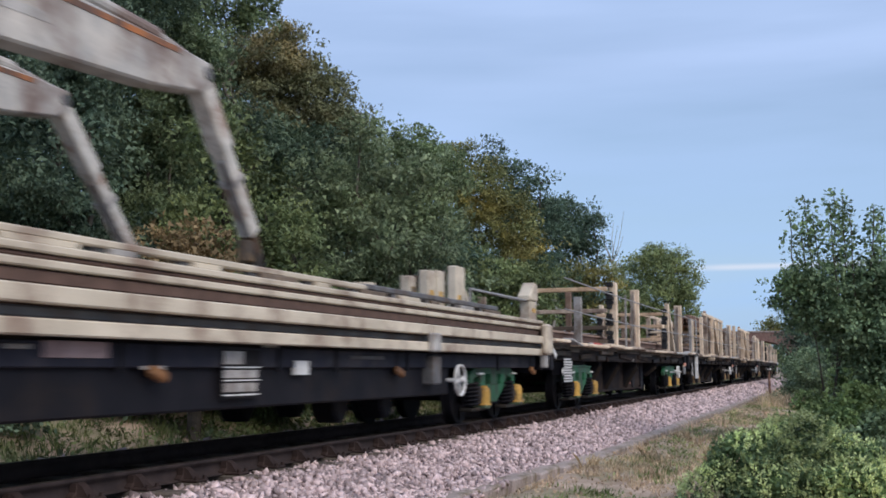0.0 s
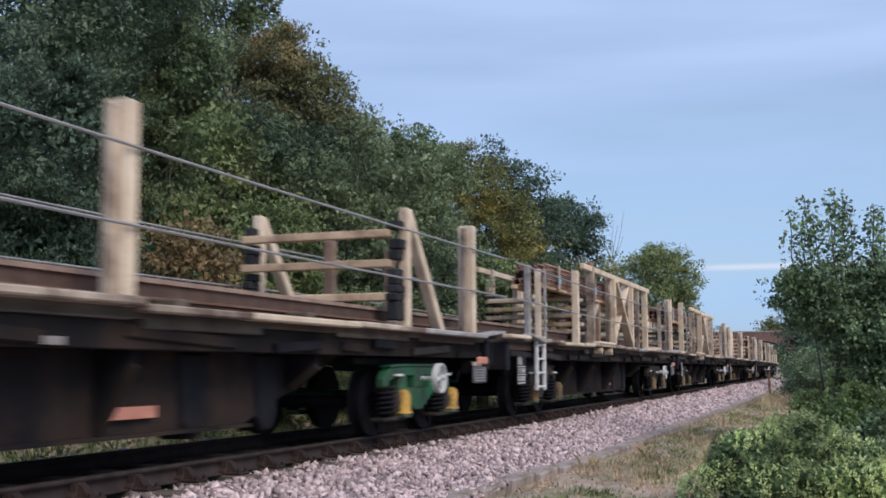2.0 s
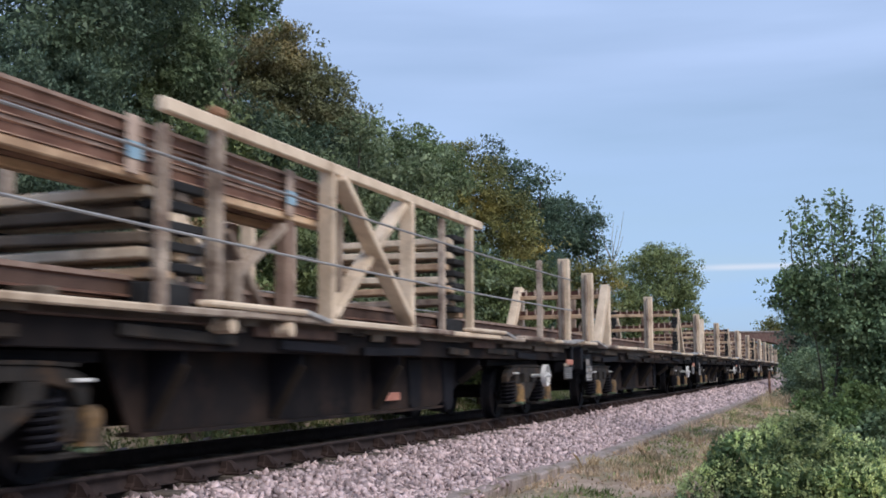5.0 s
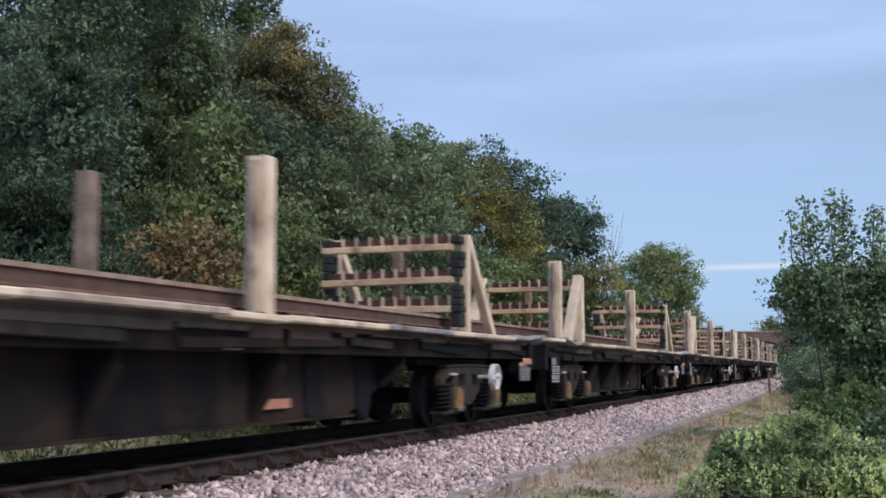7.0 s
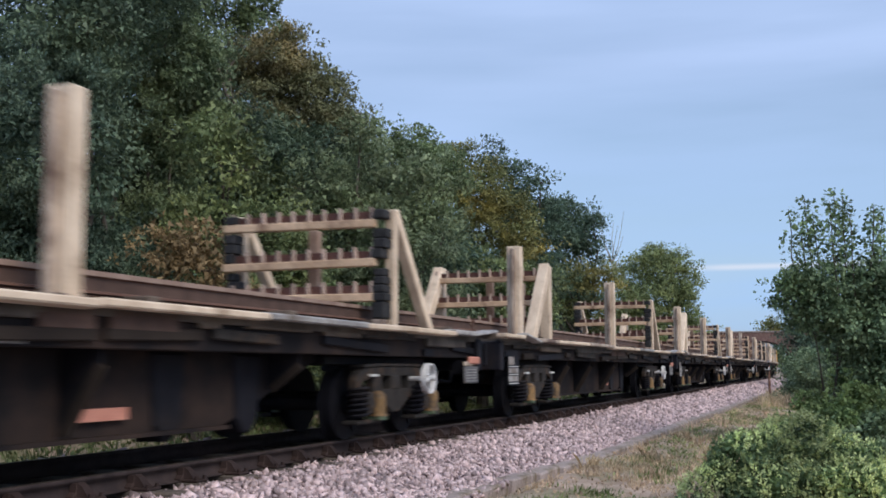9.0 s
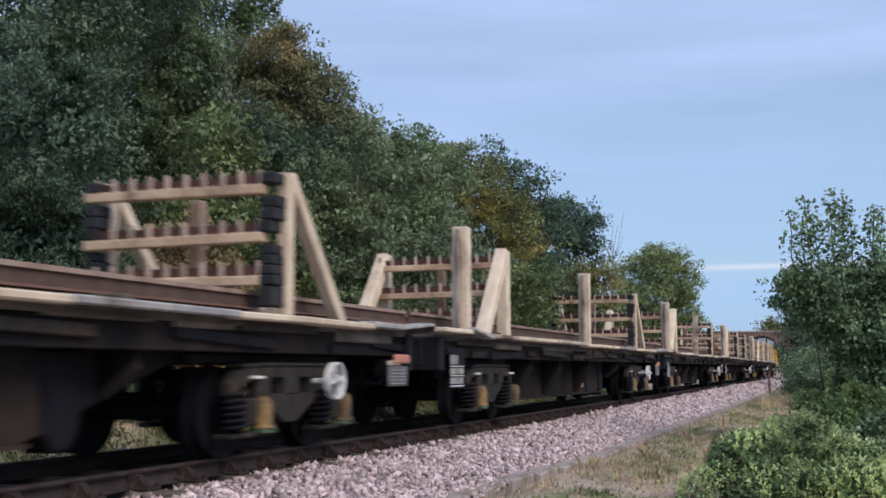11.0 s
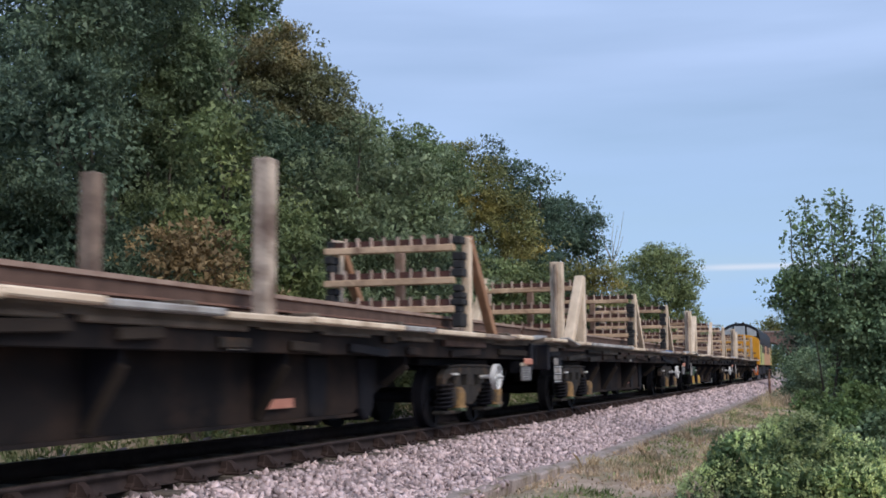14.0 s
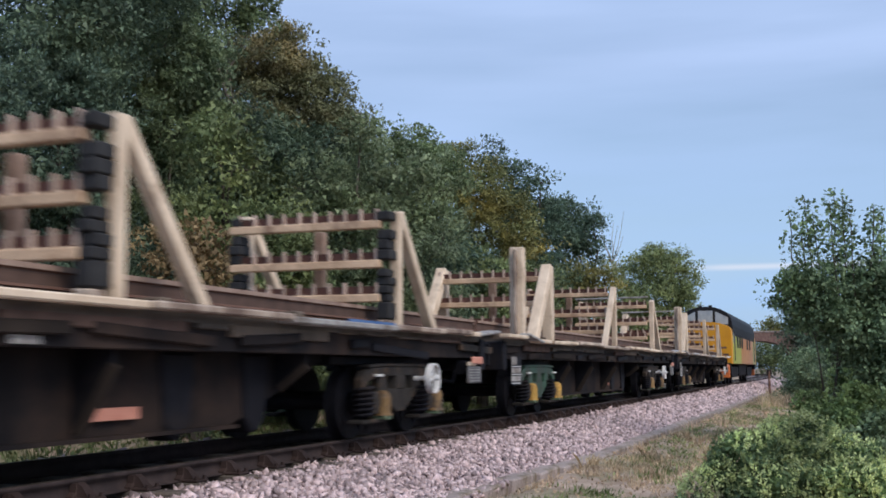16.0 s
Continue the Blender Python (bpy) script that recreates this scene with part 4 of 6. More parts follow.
def grasses():
    rng = np.random.default_rng(77)

    def field(name, label, leaf, s0, s1, q0, q1, tufts, per, h, zq, least=-9.0, shift=0.0):
        """Tufts of blades, thick where a drifting pattern of patches is above 'least'."""
        s, q = rng.uniform(s0, s1, tufts * 3), rng.uniform(q0, q1, tufts * 3)
        patch = np.sin(s * 0.9 + 1.7 * np.sin(q * 1.3 + shift) + shift) + 0.6 * np.sin(s * 2.3 + q * 2.9 + shift * 2) + 0.4 * np.sin(q * 5.1 - s * 1.1)
        keep = np.flatnonzero(patch + rng.normal(0, 0.25, len(s)) > least)[:tufts]
        s, q, tufts = s[keep], q[keep], len(keep)
        s, q = np.repeat(s, per) + rng.normal(0, 0.06, tufts * per), np.repeat(q, per) + rng.normal(0, 0.06, tufts * per)
        hh = np.repeat(rng.uniform(0.4, 1.3, tufts), per) * h * rng.uniform(0.5, 1.2, tufts * per)
        x, y = at(s, q)
        z = np.interp(q, *zq)
        n = len(s)
        b = np.stack([x, y, z - 0.03], -1)
        lean = rng.normal(size=(n, 3)) * (0.35, 0.35, 0) * hh[:, None]
        tip = b + lean + np.stack([0 * hh, 0 * hh, hh], -1)
        mid = b + lean * 0.35 + np.stack([0 * hh, 0 * hh, hh * 0.6], -1)
        sd = rng.normal(size=(n, 3)) * (1, 1, 0)
        sd /= np.linalg.norm(sd, axis=1)[:, None]
        wd = rng.uniform(0.003, 0.008, n)[:, None]
        V = np.stack([b - sd * wd * 0.6, b + sd * wd * 0.6, mid + sd * wd, tip, mid - sd * wd], 1).reshape(-1, 3)
        ob = mesh_np(name, V, np.arange(5 * n).reshape(-1, 5), LEAF[leaf])
        tagged(ob, label, "grass", kind="stuff")

    near = ([2.6, 3.1, 3.6, 5.5, 9], [-0.62, -0.465, -0.46, -0.60, -0.75])
    farz = ([-12, -6, -3.6, -2.4], [1.6, 0.45, -0.08, -0.5])
    field("dry_grass", "dry brown grass in tufts beside the trough", "dry", -9, 30, 3.12, 6.5, 2000, 12, 0.10, near, 0.0)
    field("dead_grass", "short dead grass beside the trough", "dead", -9, 30, 3.05, 6.5, 3000, 9, 0.06, near, -0.2)
    field("green_grass", "patchy green grass beside the trough", "grass", -9, 34, 3.3, 6.8, 1900, 12, 0.10, near, -0.1, 2.1)
    field("grass_tufts", "tall dry tufts standing in the verge", "dry", -9, 16, 3.15, 5.6, 60, 46, 0.17, near)
    field("tall_weeds", "withered tall weeds beside the far post", "dry", 20, 44, 3.6, 5.2, 260, 10, 0.5, near)
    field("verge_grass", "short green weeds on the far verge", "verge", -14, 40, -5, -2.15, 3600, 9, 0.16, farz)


grasses()


def undergrowth():
    """Low dark bushes along the far verge and leafy weeds at the foot of the ballast."""
    rng = np.random.default_rng(61)
    for i, (s, q, h, leaf) in enumerate(((-15.5, -4.3, 1.0, "dark"), (-13.2, -4.5, 1.15, "deep"), (-11.0, -4.2, 0.9, "dark"), (-8.6, -4.6, 1.1, "mid"), (-6.0, -4.5, 1.0, "deep"), (-3.2, -4.7, 1.2, "dark"), (0.0, -4.6, 1.0, "mid"), (3.4, -4.7, 1.1, "deep"), (7.2, -4.8, 1.2, "lime"), (11.5, -4.8, 1.1, "mid"), (16.5, -4.9, 1.2, "lime"), (22.0, -5.0, 1.3, "mid"))):
        x, y = at(s, q)
        lobes = [(rng.uniform(-1.2, 1.2), rng.uniform(-0.4, 0.6), h * rng.uniform(0.35, 0.6), rng.uniform(0.55, 0.85), h * rng.uniform(0.4, 0.55)) for _ in range(6)]
        tree("bush", "low dark bush on the far verge" if leaf in ("dark", "deep") else "low green bush on the far verge", 700 + i, (x, y, float(np.interp(q, [-6, -3.6], [0.45, -0.08])) - 0.1), lobes, leaf, 300, 16, 0.075, 0.17, 0.02, "bush", inner=0.13, group="bushes on the far verge")
    # weeds in clumps over the near verge
    c = 200
    cs, cq = rng.uniform(-9, 26, c), rng.uniform(3.25, 6.8, c)
    k = 34
    s = np.repeat(cs, k) + rng.normal(0, 0.11, c * k)
    q = np.repeat(cq, k) + rng.normal(0, 0.11, c * k)
    x, y = at(s, q)
    z = np.interp(q, [2.6, 3.1, 3.6, 5.5, 9], [-0.62, -0.465, -0.46, -0.60, -0.75]) + np.repeat(rng.uniform(0.02, 0.13, c), k) * rng.uniform(0, 1, c * k)
    V, F = leaves(rng, np.stack([x, y, z], -1), 0.05, -0.3, 0.45)
    tagged(mesh_np("near_weeds", V, F, LEAF["weed"]), "low clumps of weeds in the dry verge", "weeds", kind="stuff")
    # fallen leaves and crumbs over the bare earth of the near verge
    k = 7000
    s, q = rng.uniform(-9, 16, k), rng.uniform(3.02, 6.6, k)
    x, y = at(s, q)
    z = np.interp(q, [2.6, 3.1, 3.6, 5.5, 9], [-0.62, -0.465, -0.46, -0.60, -0.75]) + rng.uniform(0, 0.03, k)
    V, F = leaves(rng, np.stack([x, y, z], -1), 0.042, 0.0, 0.7)
    tagged(mesh_np("leaf_litter", V, F, LEAF["dead"]), "brown fallen leaves over the bare verge", "leaf litter", kind="stuff")
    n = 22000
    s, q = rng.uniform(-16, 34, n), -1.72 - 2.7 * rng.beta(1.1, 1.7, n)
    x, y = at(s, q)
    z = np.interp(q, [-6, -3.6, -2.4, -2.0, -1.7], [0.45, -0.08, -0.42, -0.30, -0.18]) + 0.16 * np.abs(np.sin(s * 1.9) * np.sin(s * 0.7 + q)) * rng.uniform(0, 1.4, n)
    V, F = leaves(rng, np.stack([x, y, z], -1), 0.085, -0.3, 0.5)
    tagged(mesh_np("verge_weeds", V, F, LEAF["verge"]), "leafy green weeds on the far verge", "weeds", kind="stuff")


undergrowth()


def marker_post():
    p = thing("marker_post", "thin rusty post beside the ballast", "post")
    x, y = at(29.5, 3.62)
    p.location = (x, y, -0.55)
    bm = bmesh.new()
    tube(bm, (0, 0, 0), (0, 0, 1.25), 0.055, 0.05, 8)
    part("pole", bm, M["rust"], p)
    part("cap", box(bmesh.new(), -0.1, 0.1, -0.04, 0.04, 1.1, 1.3, 0.01), M["grime"], p)


marker_post()


def far_bridge():
    """The brick arch over the line beyond the bend."""
    b = thing("arch_bridge", "dark red brick arch bridge over the line beyond the bend", "bridge")
    s0 = 140.0
    x, y = at(s0)
    b.matrix_basis = pose(x, y, 0, 0, 0, 90 - math.degrees(heading(s0)))
    n = 14
    pts = [(-14, -1), (-14, 5.5), (14, 5.5), (14, -1), (4.2, -1)]
    pts += [(4.2 * math.cos(math.pi * i / n), 1.9 + 2.5 * math.sin(math.pi * i / n)) for i in range(n + 1)] + [(-4.2, -1)]
    bm = bmesh.new()
    a = [bm.verts.new((-3, u, v)) for u, v in pts]
    c = [bm.verts.new((3, u, v)) for u, v in pts]
    k = len(pts)
    fs = [bm.faces.new(a), bm.faces.new(c[::-1])] + [bm.faces.new((a[i], c[i], c[(i + 1) % k], a[(i + 1) % k])) for i in range(k)]
    bmesh.ops.recalc_face_normals(bm, faces=fs)
    bmesh.ops.triangulate(bm, faces=fs[:2])
    part("arch_wall", bm, M["brick"], b)
    for sx in (-3.1, 2.7):
        part("coping", box(bmesh.new(), sx, sx + 0.4, -14.1, 14.1, 5.5, 5.7, 0.03), M["concrete"], b)


far_bridge()


# ---------------------------------------------------------------- the train
WAGON = 18.93                 # over headstocks
PITCH = 20.0                  # from wagon to wagon
SPEED = 11.4517               # metres a second, towards the viewer
HALF = WAGON / 2
WHEELS = []                   # wheelsets that turn


def spring(bm, x, y, z0, z1, R, r, turns=5, seg=8, sec=4):
    """One coil spring as a single helix."""
    n = turns * seg
    prev = None
    for i in range(n + 1):
        a = 2 * math.pi * i / seg
        c = Vector((x + R * math.cos(a), y + R * math.sin(a), z0 + (z1 - z0) * i / n))
        o = Vector((math.cos(a), math.sin(a), 0))
        row = [bm.verts.new(c + o * r * math.cos(b) + Vector((0, 0, r * math.sin(b)))) for b in (2 * math.pi * j / sec for j in range(sec))]
        if prev:
            for j in range(sec):
                bm.faces.new((prev[j], prev[(j + 1) % sec], row[(j + 1) % sec], row[j]))
        prev = row
    return bm


def bogie(parent, x, paint, label):
    """Two-axle bogie: cast side frames with windows, springs, yellow damper pots, wheels."""
    bm = bmesh.new()
    for s in (-1, 1):
        y0, y1 = s * 1.03 - 0.055, s * 1.03 + 0.055
        # domed top member, hanging V with two windows, horn legs
        slab(bm, [(-1.20, 0.56), (-1.20, 0.70), (-1.12, 0.79), (-0.94, 0.845), (-0.5, 0.865), (0.5, 0.865), (0.94, 0.845), (1.12, 0.79), (1.20, 0.70), (1.20, 0.56), (1.08, 0.56), (1.0, 0.68), (0.62, 0.74), (-0.62, 0.74), (-1.0, 0.68), (-1.08, 0.56)], y0, y1, 0.012)
        slab(bm, [(-0.66, 0.56), (-0.13, 0.30), (0.13, 0.30), (0.66, 0.56), (0.5, 0.585), (-0.5, 0.585)], y0, y1, 0.01)
        slab(bm, [(-0.17, 0.58), (0.17, 0.58), (0.15, 0.75), (-0.15, 0.75)], y0 - 0.01, y1 + 0.01, 0.01)
        for e in (-1, 1):
            slab(bm, [(e * 0.42, 0.56), (e * 0.70, 0.54), (e * 0.70, 0.75), (e * 0.44, 0.75)][:: e], y0, y1, 0.01)
        slab(bm, [(-1.02, 0.845), (-0.6, 0.862), (0.6, 0.862), (1.02, 0.845), (1.02, 0.875), (0.6, 0.892), (-0.6, 0.892), (-1.02, 0.875)], y0 - 0.02, y1 + 0.02)
    box(bm, -0.28, 0.28, -0.9, 0.9, 0.36, 0.55, 0.02)
    fr = part("bogie", bm, paint, parent, label)
    fr.location.x = x
    part("bolster", box(bmesh.new(), -1.6, 1.6, -0.86, 0.86, 0.88, 0.975, 0.01), M["black"], fr)
    for ax in (-0.915, 0.915):
        bm = bmesh.new()
        tube(bm, (0, -0.8, 0), (0, 0.8, 0), 0.08, None, 10)
        for s in (-1, 1):
            y = s * 0.75
            tube(bm, (0, y - s * 0.065, 0), (0, y + s * 0.065, 0), 0.42, None, 28)
            tube(bm, (0, y - s * 0.09, 0), (0, y - s * 0.065, 0), 0.45, None, 28)
            tube(bm, (0, y + s * 0.065, 0), (0, y + s * 0.12, 0), 0.13, None, 12)
            for i in range(4):
                box(bm, 0.17, 0.36, -0.02, 0.02, -0.05, 0.05, 0, pose(0, y + s * 0.07, 0) @ Matrix.Rotation(i * math.pi / 2, 4, "Y"))
        w = part("wheelset", bm, M["black"], fr, "dull black steel wheels")
        w.location = (ax, 0, 0.425)
        for s in (-1, 1):
            y = s * 1.03
            bm = bmesh.new()
            box(bm, ax - 0.10, ax + 0.10, y - 0.12, y + 0.10, 0.30, 0.56, 0.02)
            tube(bm, (ax, y + s * 0.10, 0.425), (ax, y + s * 0.13, 0.425), 0.09, 0.08, 12)
            box(bm, ax - 0.36, ax + 0.36, y - 0.10, y + 0.10, 0.19, 0.24, 0.012)
            part("axlebox", bm, M["grime"], fr)
            part("coil_spring", spring(bmesh.new(), ax - 0.23, y + s * 0.05, 0.26, 0.62, 0.115, 0.022, 6), M["black"], fr)
            bm = bmesh.new()
            yy = y + s * 0.11
            tube(bm, (ax + 0.22, yy, 0.275), (ax + 0.22, yy, 0.30), 0.12, 0.11, 16)
            for z0, z1, r0, r1 in ((0.30, 0.48, 0.095, 0.093), (0.48, 0.535, 0.093, 0.078), (0.535, 0.57, 0.078, 0.04)):
                tube(bm, (ax + 0.22, yy, z0), (ax + 0.22, yy, z1), r0, r1, 16)
            part("pot_seat", box(bmesh.new(), ax + 0.12, ax + 0.32, min(y, yy + s * 0.08), max(y, yy + s * 0.08), 0.225, 0.275, 0.012), M["palegreen"], fr, "faded green seat")
            part("damper_pot", bm, M["yellow" if "green" in label else "ochre"], fr, "worn yellow damper pot" if "green" in label else "grimy ochre damper pot")
            part("frame_pad", box(bmesh.new(), ax + 0.06, ax + 0.28, y + s * 0.065 - 0.03, y + s * 0.065 + 0.03, 0.735, 0.765, 0.006), M["white"], fr, "white painted pad")
    return fr


def data_panel(parent, x0, x1, z0, z1, y, fine=False):
    """A black panel of small lettering: grey blocks between thin white rules, or many thin rules."""
    b = part("data_panel", box(bmesh.new(), x0, x1, y - 0.012, y, z0, z1), M["black"], parent, "black panel with rows of small white lettering")
    h, w = z1 - z0, x1 - x0
    if fine:
        for i in range(9):
            z = z1 - h * (i + 0.5) / 9
            part("lettering_bar", box(bmesh.new(), x0 + 0.02, x1 - (0.03 if i % 3 else 0.16), y - 0.017, y - 0.0125, z - 0.011, z + 0.011), M["white"], b)
        for i in range(4):
            x = x0 + w * (i + 0.6) / 4.4
            part("lettering_bar", box(bmesh.new(), x - 0.012, x + 0.012, y - 0.022, y - 0.0175, z0 + 0.04, z1 - 0.05), M["white"], b)
        return
    for f0, f1, k, m in ((0.03, 0.30, 0.55, "oldwhite"), (0.35, 0.375, 1, "white"), (0.42, 0.585, 0.93, "oldwhite"), (0.62, 0.645, 1, "white"), (0.69, 0.87, 0.9, "oldwhite"), (0.92, 0.95, 0.95, "white")):
        part("lettering_bar", box(bmesh.new(), x0 + 0.02, x0 + w * k - 0.02, y - 0.018, y - 0.0125, z1 - h * f1, z1 - h * f0), M[m], b)


def underframe(w, paints=("grime", "grime"), seed=2, edge=True, inset=2.85, wheel=2.36, panel=(0.22, 0.84), fine=False, rim=0.175, rim_z=0.705, rim_d=0.075):
    """Flat wagon without its load: deck, girders, headstocks, buffers, bogies, handwheel and panels."""
    R = random.Random(seed)
    part("deck", box(bmesh.new(), -HALF, HALF, -1.24, 1.24, 1.22, 1.30), M["deck"], w, "weathered dark deck")
    for s in (-1, 1):
        if edge:
            part("edge_board", box(bmesh.new(), -HALF - 0.22, -HALF + 0.95, s * 1.33 - 0.09, s * 1.33 + 0.085, 1.315, 1.375, 0.012), M["timber"], w, "pale raised end board")
            part("edge_flap", box(bmesh.new(), -0.5, 0.5, s * 1.35 - 0.10, s * 1.35 + 0.09, -0.02, 0.02, 0.008, pose(-HALF + 1.42, 0, 1.335, 0, 6.5, 0)), M["oldwhite"], w, "grey sloping end flap")
            x = -HALF + 1.6
            while x < HALF - 0.55:
                L = min(R.uniform(0.8, 3.0), HALF - 0.5 - x)
                dz, dy = R.uniform(-0.025, 0.02), R.uniform(-0.035, 0.03)
                mat = M[R.choice(("timber", "timber", "greytimber", "greytimber", "oldwhite"))]
                part("edge_board", box(bmesh.new(), -L / 2 + 0.012, L / 2 - 0.012, -0.09, 0.085, -0.033, 0.033, 0.014, pose(x + L / 2, s * 1.33 + dy, 1.318 + dz, R.uniform(-4, 4), R.uniform(-0.5, 0.5) / max(L, 0.5), R.uniform(-0.6, 0.6))), mat, w, "grey metal edge strip" if mat == M["oldwhite"] else "weathered edge board")
                x += L
            x = -HALF + 0.2
            while x < HALF - 0.6:
                L = R.uniform(0.3, 2.4)
                part("edge_plank", box(bmesh.new(), x, min(x + L, HALF), s * 1.21 - 0.03, s * 1.21 + R.uniform(0.0, 0.07), 1.15 + R.uniform(-0.04, 0.06), 1.28, 0.012), M[R.choice(("deck", "plank", "plank", "grime", "webrust"))], w)
                x += L + R.uniform(0.02, 0.5)
            x = -HALF + 0.3
            while x < HALF - 0.5:
                L = R.uniform(0.3, 1.9)
                part("under_packing", box(bmesh.new(), -L / 2, L / 2, -0.03, 0.03, -0.05, 0.05, 0.012, pose(x + L / 2, s * (1.19 + R.uniform(0, 0.04)), R.uniform(1.03, 1.13), 0, R.uniform(-3, 3), 0)), M[R.choice(("gusset", "grime", "girder", "black"))], w)
                x += L + R.uniform(0.1, 1.3)
        part("solebar", box(bmesh.new(), -HALF, HALF, s * 1.12 - 0.06, s * 1.12 + 0.06, 0.98, 1.22, 0.01), M["girder"], w, "dusty black solebar")
        if edge:
            bm = slab(bmesh.new(), [(-4.9, 1.0), (5.3, 1.0), (3.0, 0.285), (-4.5, 0.285)], s * 0.72 - 0.02, s * 0.72 + 0.02)
            box(bm, -4.5, 3.0, s * 0.72 - 0.12, s * 0.72 + 0.12, 0.265, 0.30)
            g = part("side_girder", bm, M["girder"], w, "deep dusty black girder")
            for x in (-4.3, -2.1, 0.62, 3.9):
                # outrigger: a three-cornered plate from the girder's foot to the solebar, with a flange on its slope
                lo = 0.33 if x < 3 else 0.62
                bm = bmesh.new()
                a = [(s * 0.73, lo), (s * 0.80, lo), (s * 1.12, 0.86), (s * 1.12, 0.985), (s * 0.73, 0.985)]
                va, vb = [bm.verts.new((x - 0.012, y, z)) for y, z in a], [bm.verts.new((x + 0.012, y, z)) for y, z in a]
                fs = [bm.faces.new(va), bm.faces.new(vb[::-1])] + [bm.faces.new((va[i], vb[i], vb[(i + 1) % 5], va[(i + 1) % 5])) for i in range(5)]
                bmesh.ops.recalc_face_normals(bm, faces=fs)
                o = part("outrigger", bm, M["black"], g, "dark three-cornered outrigger")
                part("outrigger_flange", beam(bmesh.new(), (x, s * 0.80, lo), (x, s * 1.125, 0.865), 0.03, 0.09, 0.004), M["gusset"], o, "dusty brown flange")
        # brake gear hanging low under the deck
        for x in (2.05, 3.45):
            bm = slab(bmesh.new(), [(x - 0.28, 0.98), (x + 0.28, 0.98), (x + 0.2, 0.34), (x + 0.08, 0.2), (x - 0.08, 0.2), (x - 0.2, 0.34)], s * 0.62 - 0.16, s * 0.62 + 0.16, 0.03)
            part("brake_hanger", bm, M["black"], w)
        part("brake_cylinder", tube(bmesh.new(), (-6.2, s * 0.45, 0.72), (-5.5, s * 0.45, 0.72), 0.2, None, 16), M["black"], w)
    if edge:
        part("side_plate", box(bmesh.new(), 0.78, 1.42, -0.80, -0.742, 0.42, 0.52), M["salmon"], w, "faded red plate")
    part("small_plate", box(bmesh.new(), -0.62, -0.34, -1.2, -1.182, 1.0, 1.06), M["oldwhite"], w)
    for x in (-HALF, HALF):
        e = 1 if x > 0 else -1
        part("headstock", box(bmesh.new(), x - 0.10, x + 0.10, -1.28, 1.28, 0.80, 1.26, 0.02), M["black"], w)
        for y in (-0.87, 0.87):
            bm = bmesh.new()
            tube(bm, (x + e * 0.1, y, 1.05), (x + e * 0.34, y, 1.05), 0.12, 0.10, 14)
            tube(bm, (x + e * 0.34, y, 1.05), (x + e * 0.46, y, 1.05), 0.075, None, 12)
            box(bm, x + min(e * 0.46, e * 0.52), x + max(e * 0.46, e * 0.52), y - 0.30, y + 0.30, 0.87, 1.23, 0.02)
            part("buffer", bm, M["black"], w)
        bm = bmesh.new()
        for k in range(3):
            ring(bm, (x + e * (0.16 + 0.13 * k), 0, 0.95 - 0.04 * k), 0.075, 0.022, "Y", 12, 6)
        part("coupling", bm, M["grime"], w)
        for y in (-0.5, 0.5):
            bm = bmesh.new()
            tube(bm, (x + e * 0.1, y, 0.9), (x + e * 0.3, y, 0.62), 0.025, None, 8)
            tube(bm, (x + e * 0.3, y, 0.62), (x + e * 0.48, y * 0.6, 0.66), 0.025, None, 8)
            part("brake_hose", bm, M["black"], w)
        if edge:
            if e > 0:
                bm = box(bmesh.new(), -0.55, 0.55, -0.1, 0.1, -0.018, 0.018, 0.008, pose(x - 0.05, -1.33, 1.355, 5, -4, 1))
                part("end_flap", bm, M["oldwhite"], w, "bent grey-white end flap")
    f0 = bogie(w, -HALF + (inset[0] if isinstance(inset, tuple) else inset), M[paints[0]], "green painted bogie frame" if "green" in paints[0] else "")
    f1 = bogie(w, HALF - (inset[1] if isinstance(inset, tuple) else inset), M[paints[1]], "green painted bogie frame" if "green" in paints[1] else "")
    # brake handwheel beside the bogie
    hx = HALF - wheel
    hw = bmesh.new()
    hy, hz, hr = -1.38, rim_z, rim
    n, prof = 28, ((0.0, 0.0), (0.018, 0.0), (0.018, rim_d), (0.0, rim_d))
    loops = [[hw.verts.new((hx + (hr + a) * math.cos(2 * math.pi * i / n), hy + b, hz + (hr + a) * math.sin(2 * math.pi * i / n))) for a, b in prof] for i in range(n)]
    for i in range(n):
        for k in range(4):
            hw.faces.new((loops[i][k], loops[i][(k + 1) % 4], loops[(i + 1) % n][(k + 1) % 4], loops[(i + 1) % n][k]))
    for k in range(2):
        a = 0.25 + k * math.pi / 2
        beam(hw, (hx - hr * math.cos(a), hy + 0.03, hz - hr * math.sin(a)), (hx + hr * math.cos(a), hy + 0.03, hz + hr * math.sin(a)), 0.024, 0.024, 0.004, (0, 1, 0))
    tube(hw, (hx, hy - 0.06, hz), (hx, -1.08, hz), 0.028, None, 10)
    part("brake_handwheel", hw, M["white"], w, "white brake handwheel")
    data_panel(w, -HALF + panel[0], -HALF + panel[1], 0.56, 1.03, -1.3, fine)
    part("panel_bracket", box(bmesh.new(), -HALF + panel[0] + 0.1, -HALF + panel[1] - 0.1, -1.3, -1.05, 0.7, 0.95), M["black"], w)
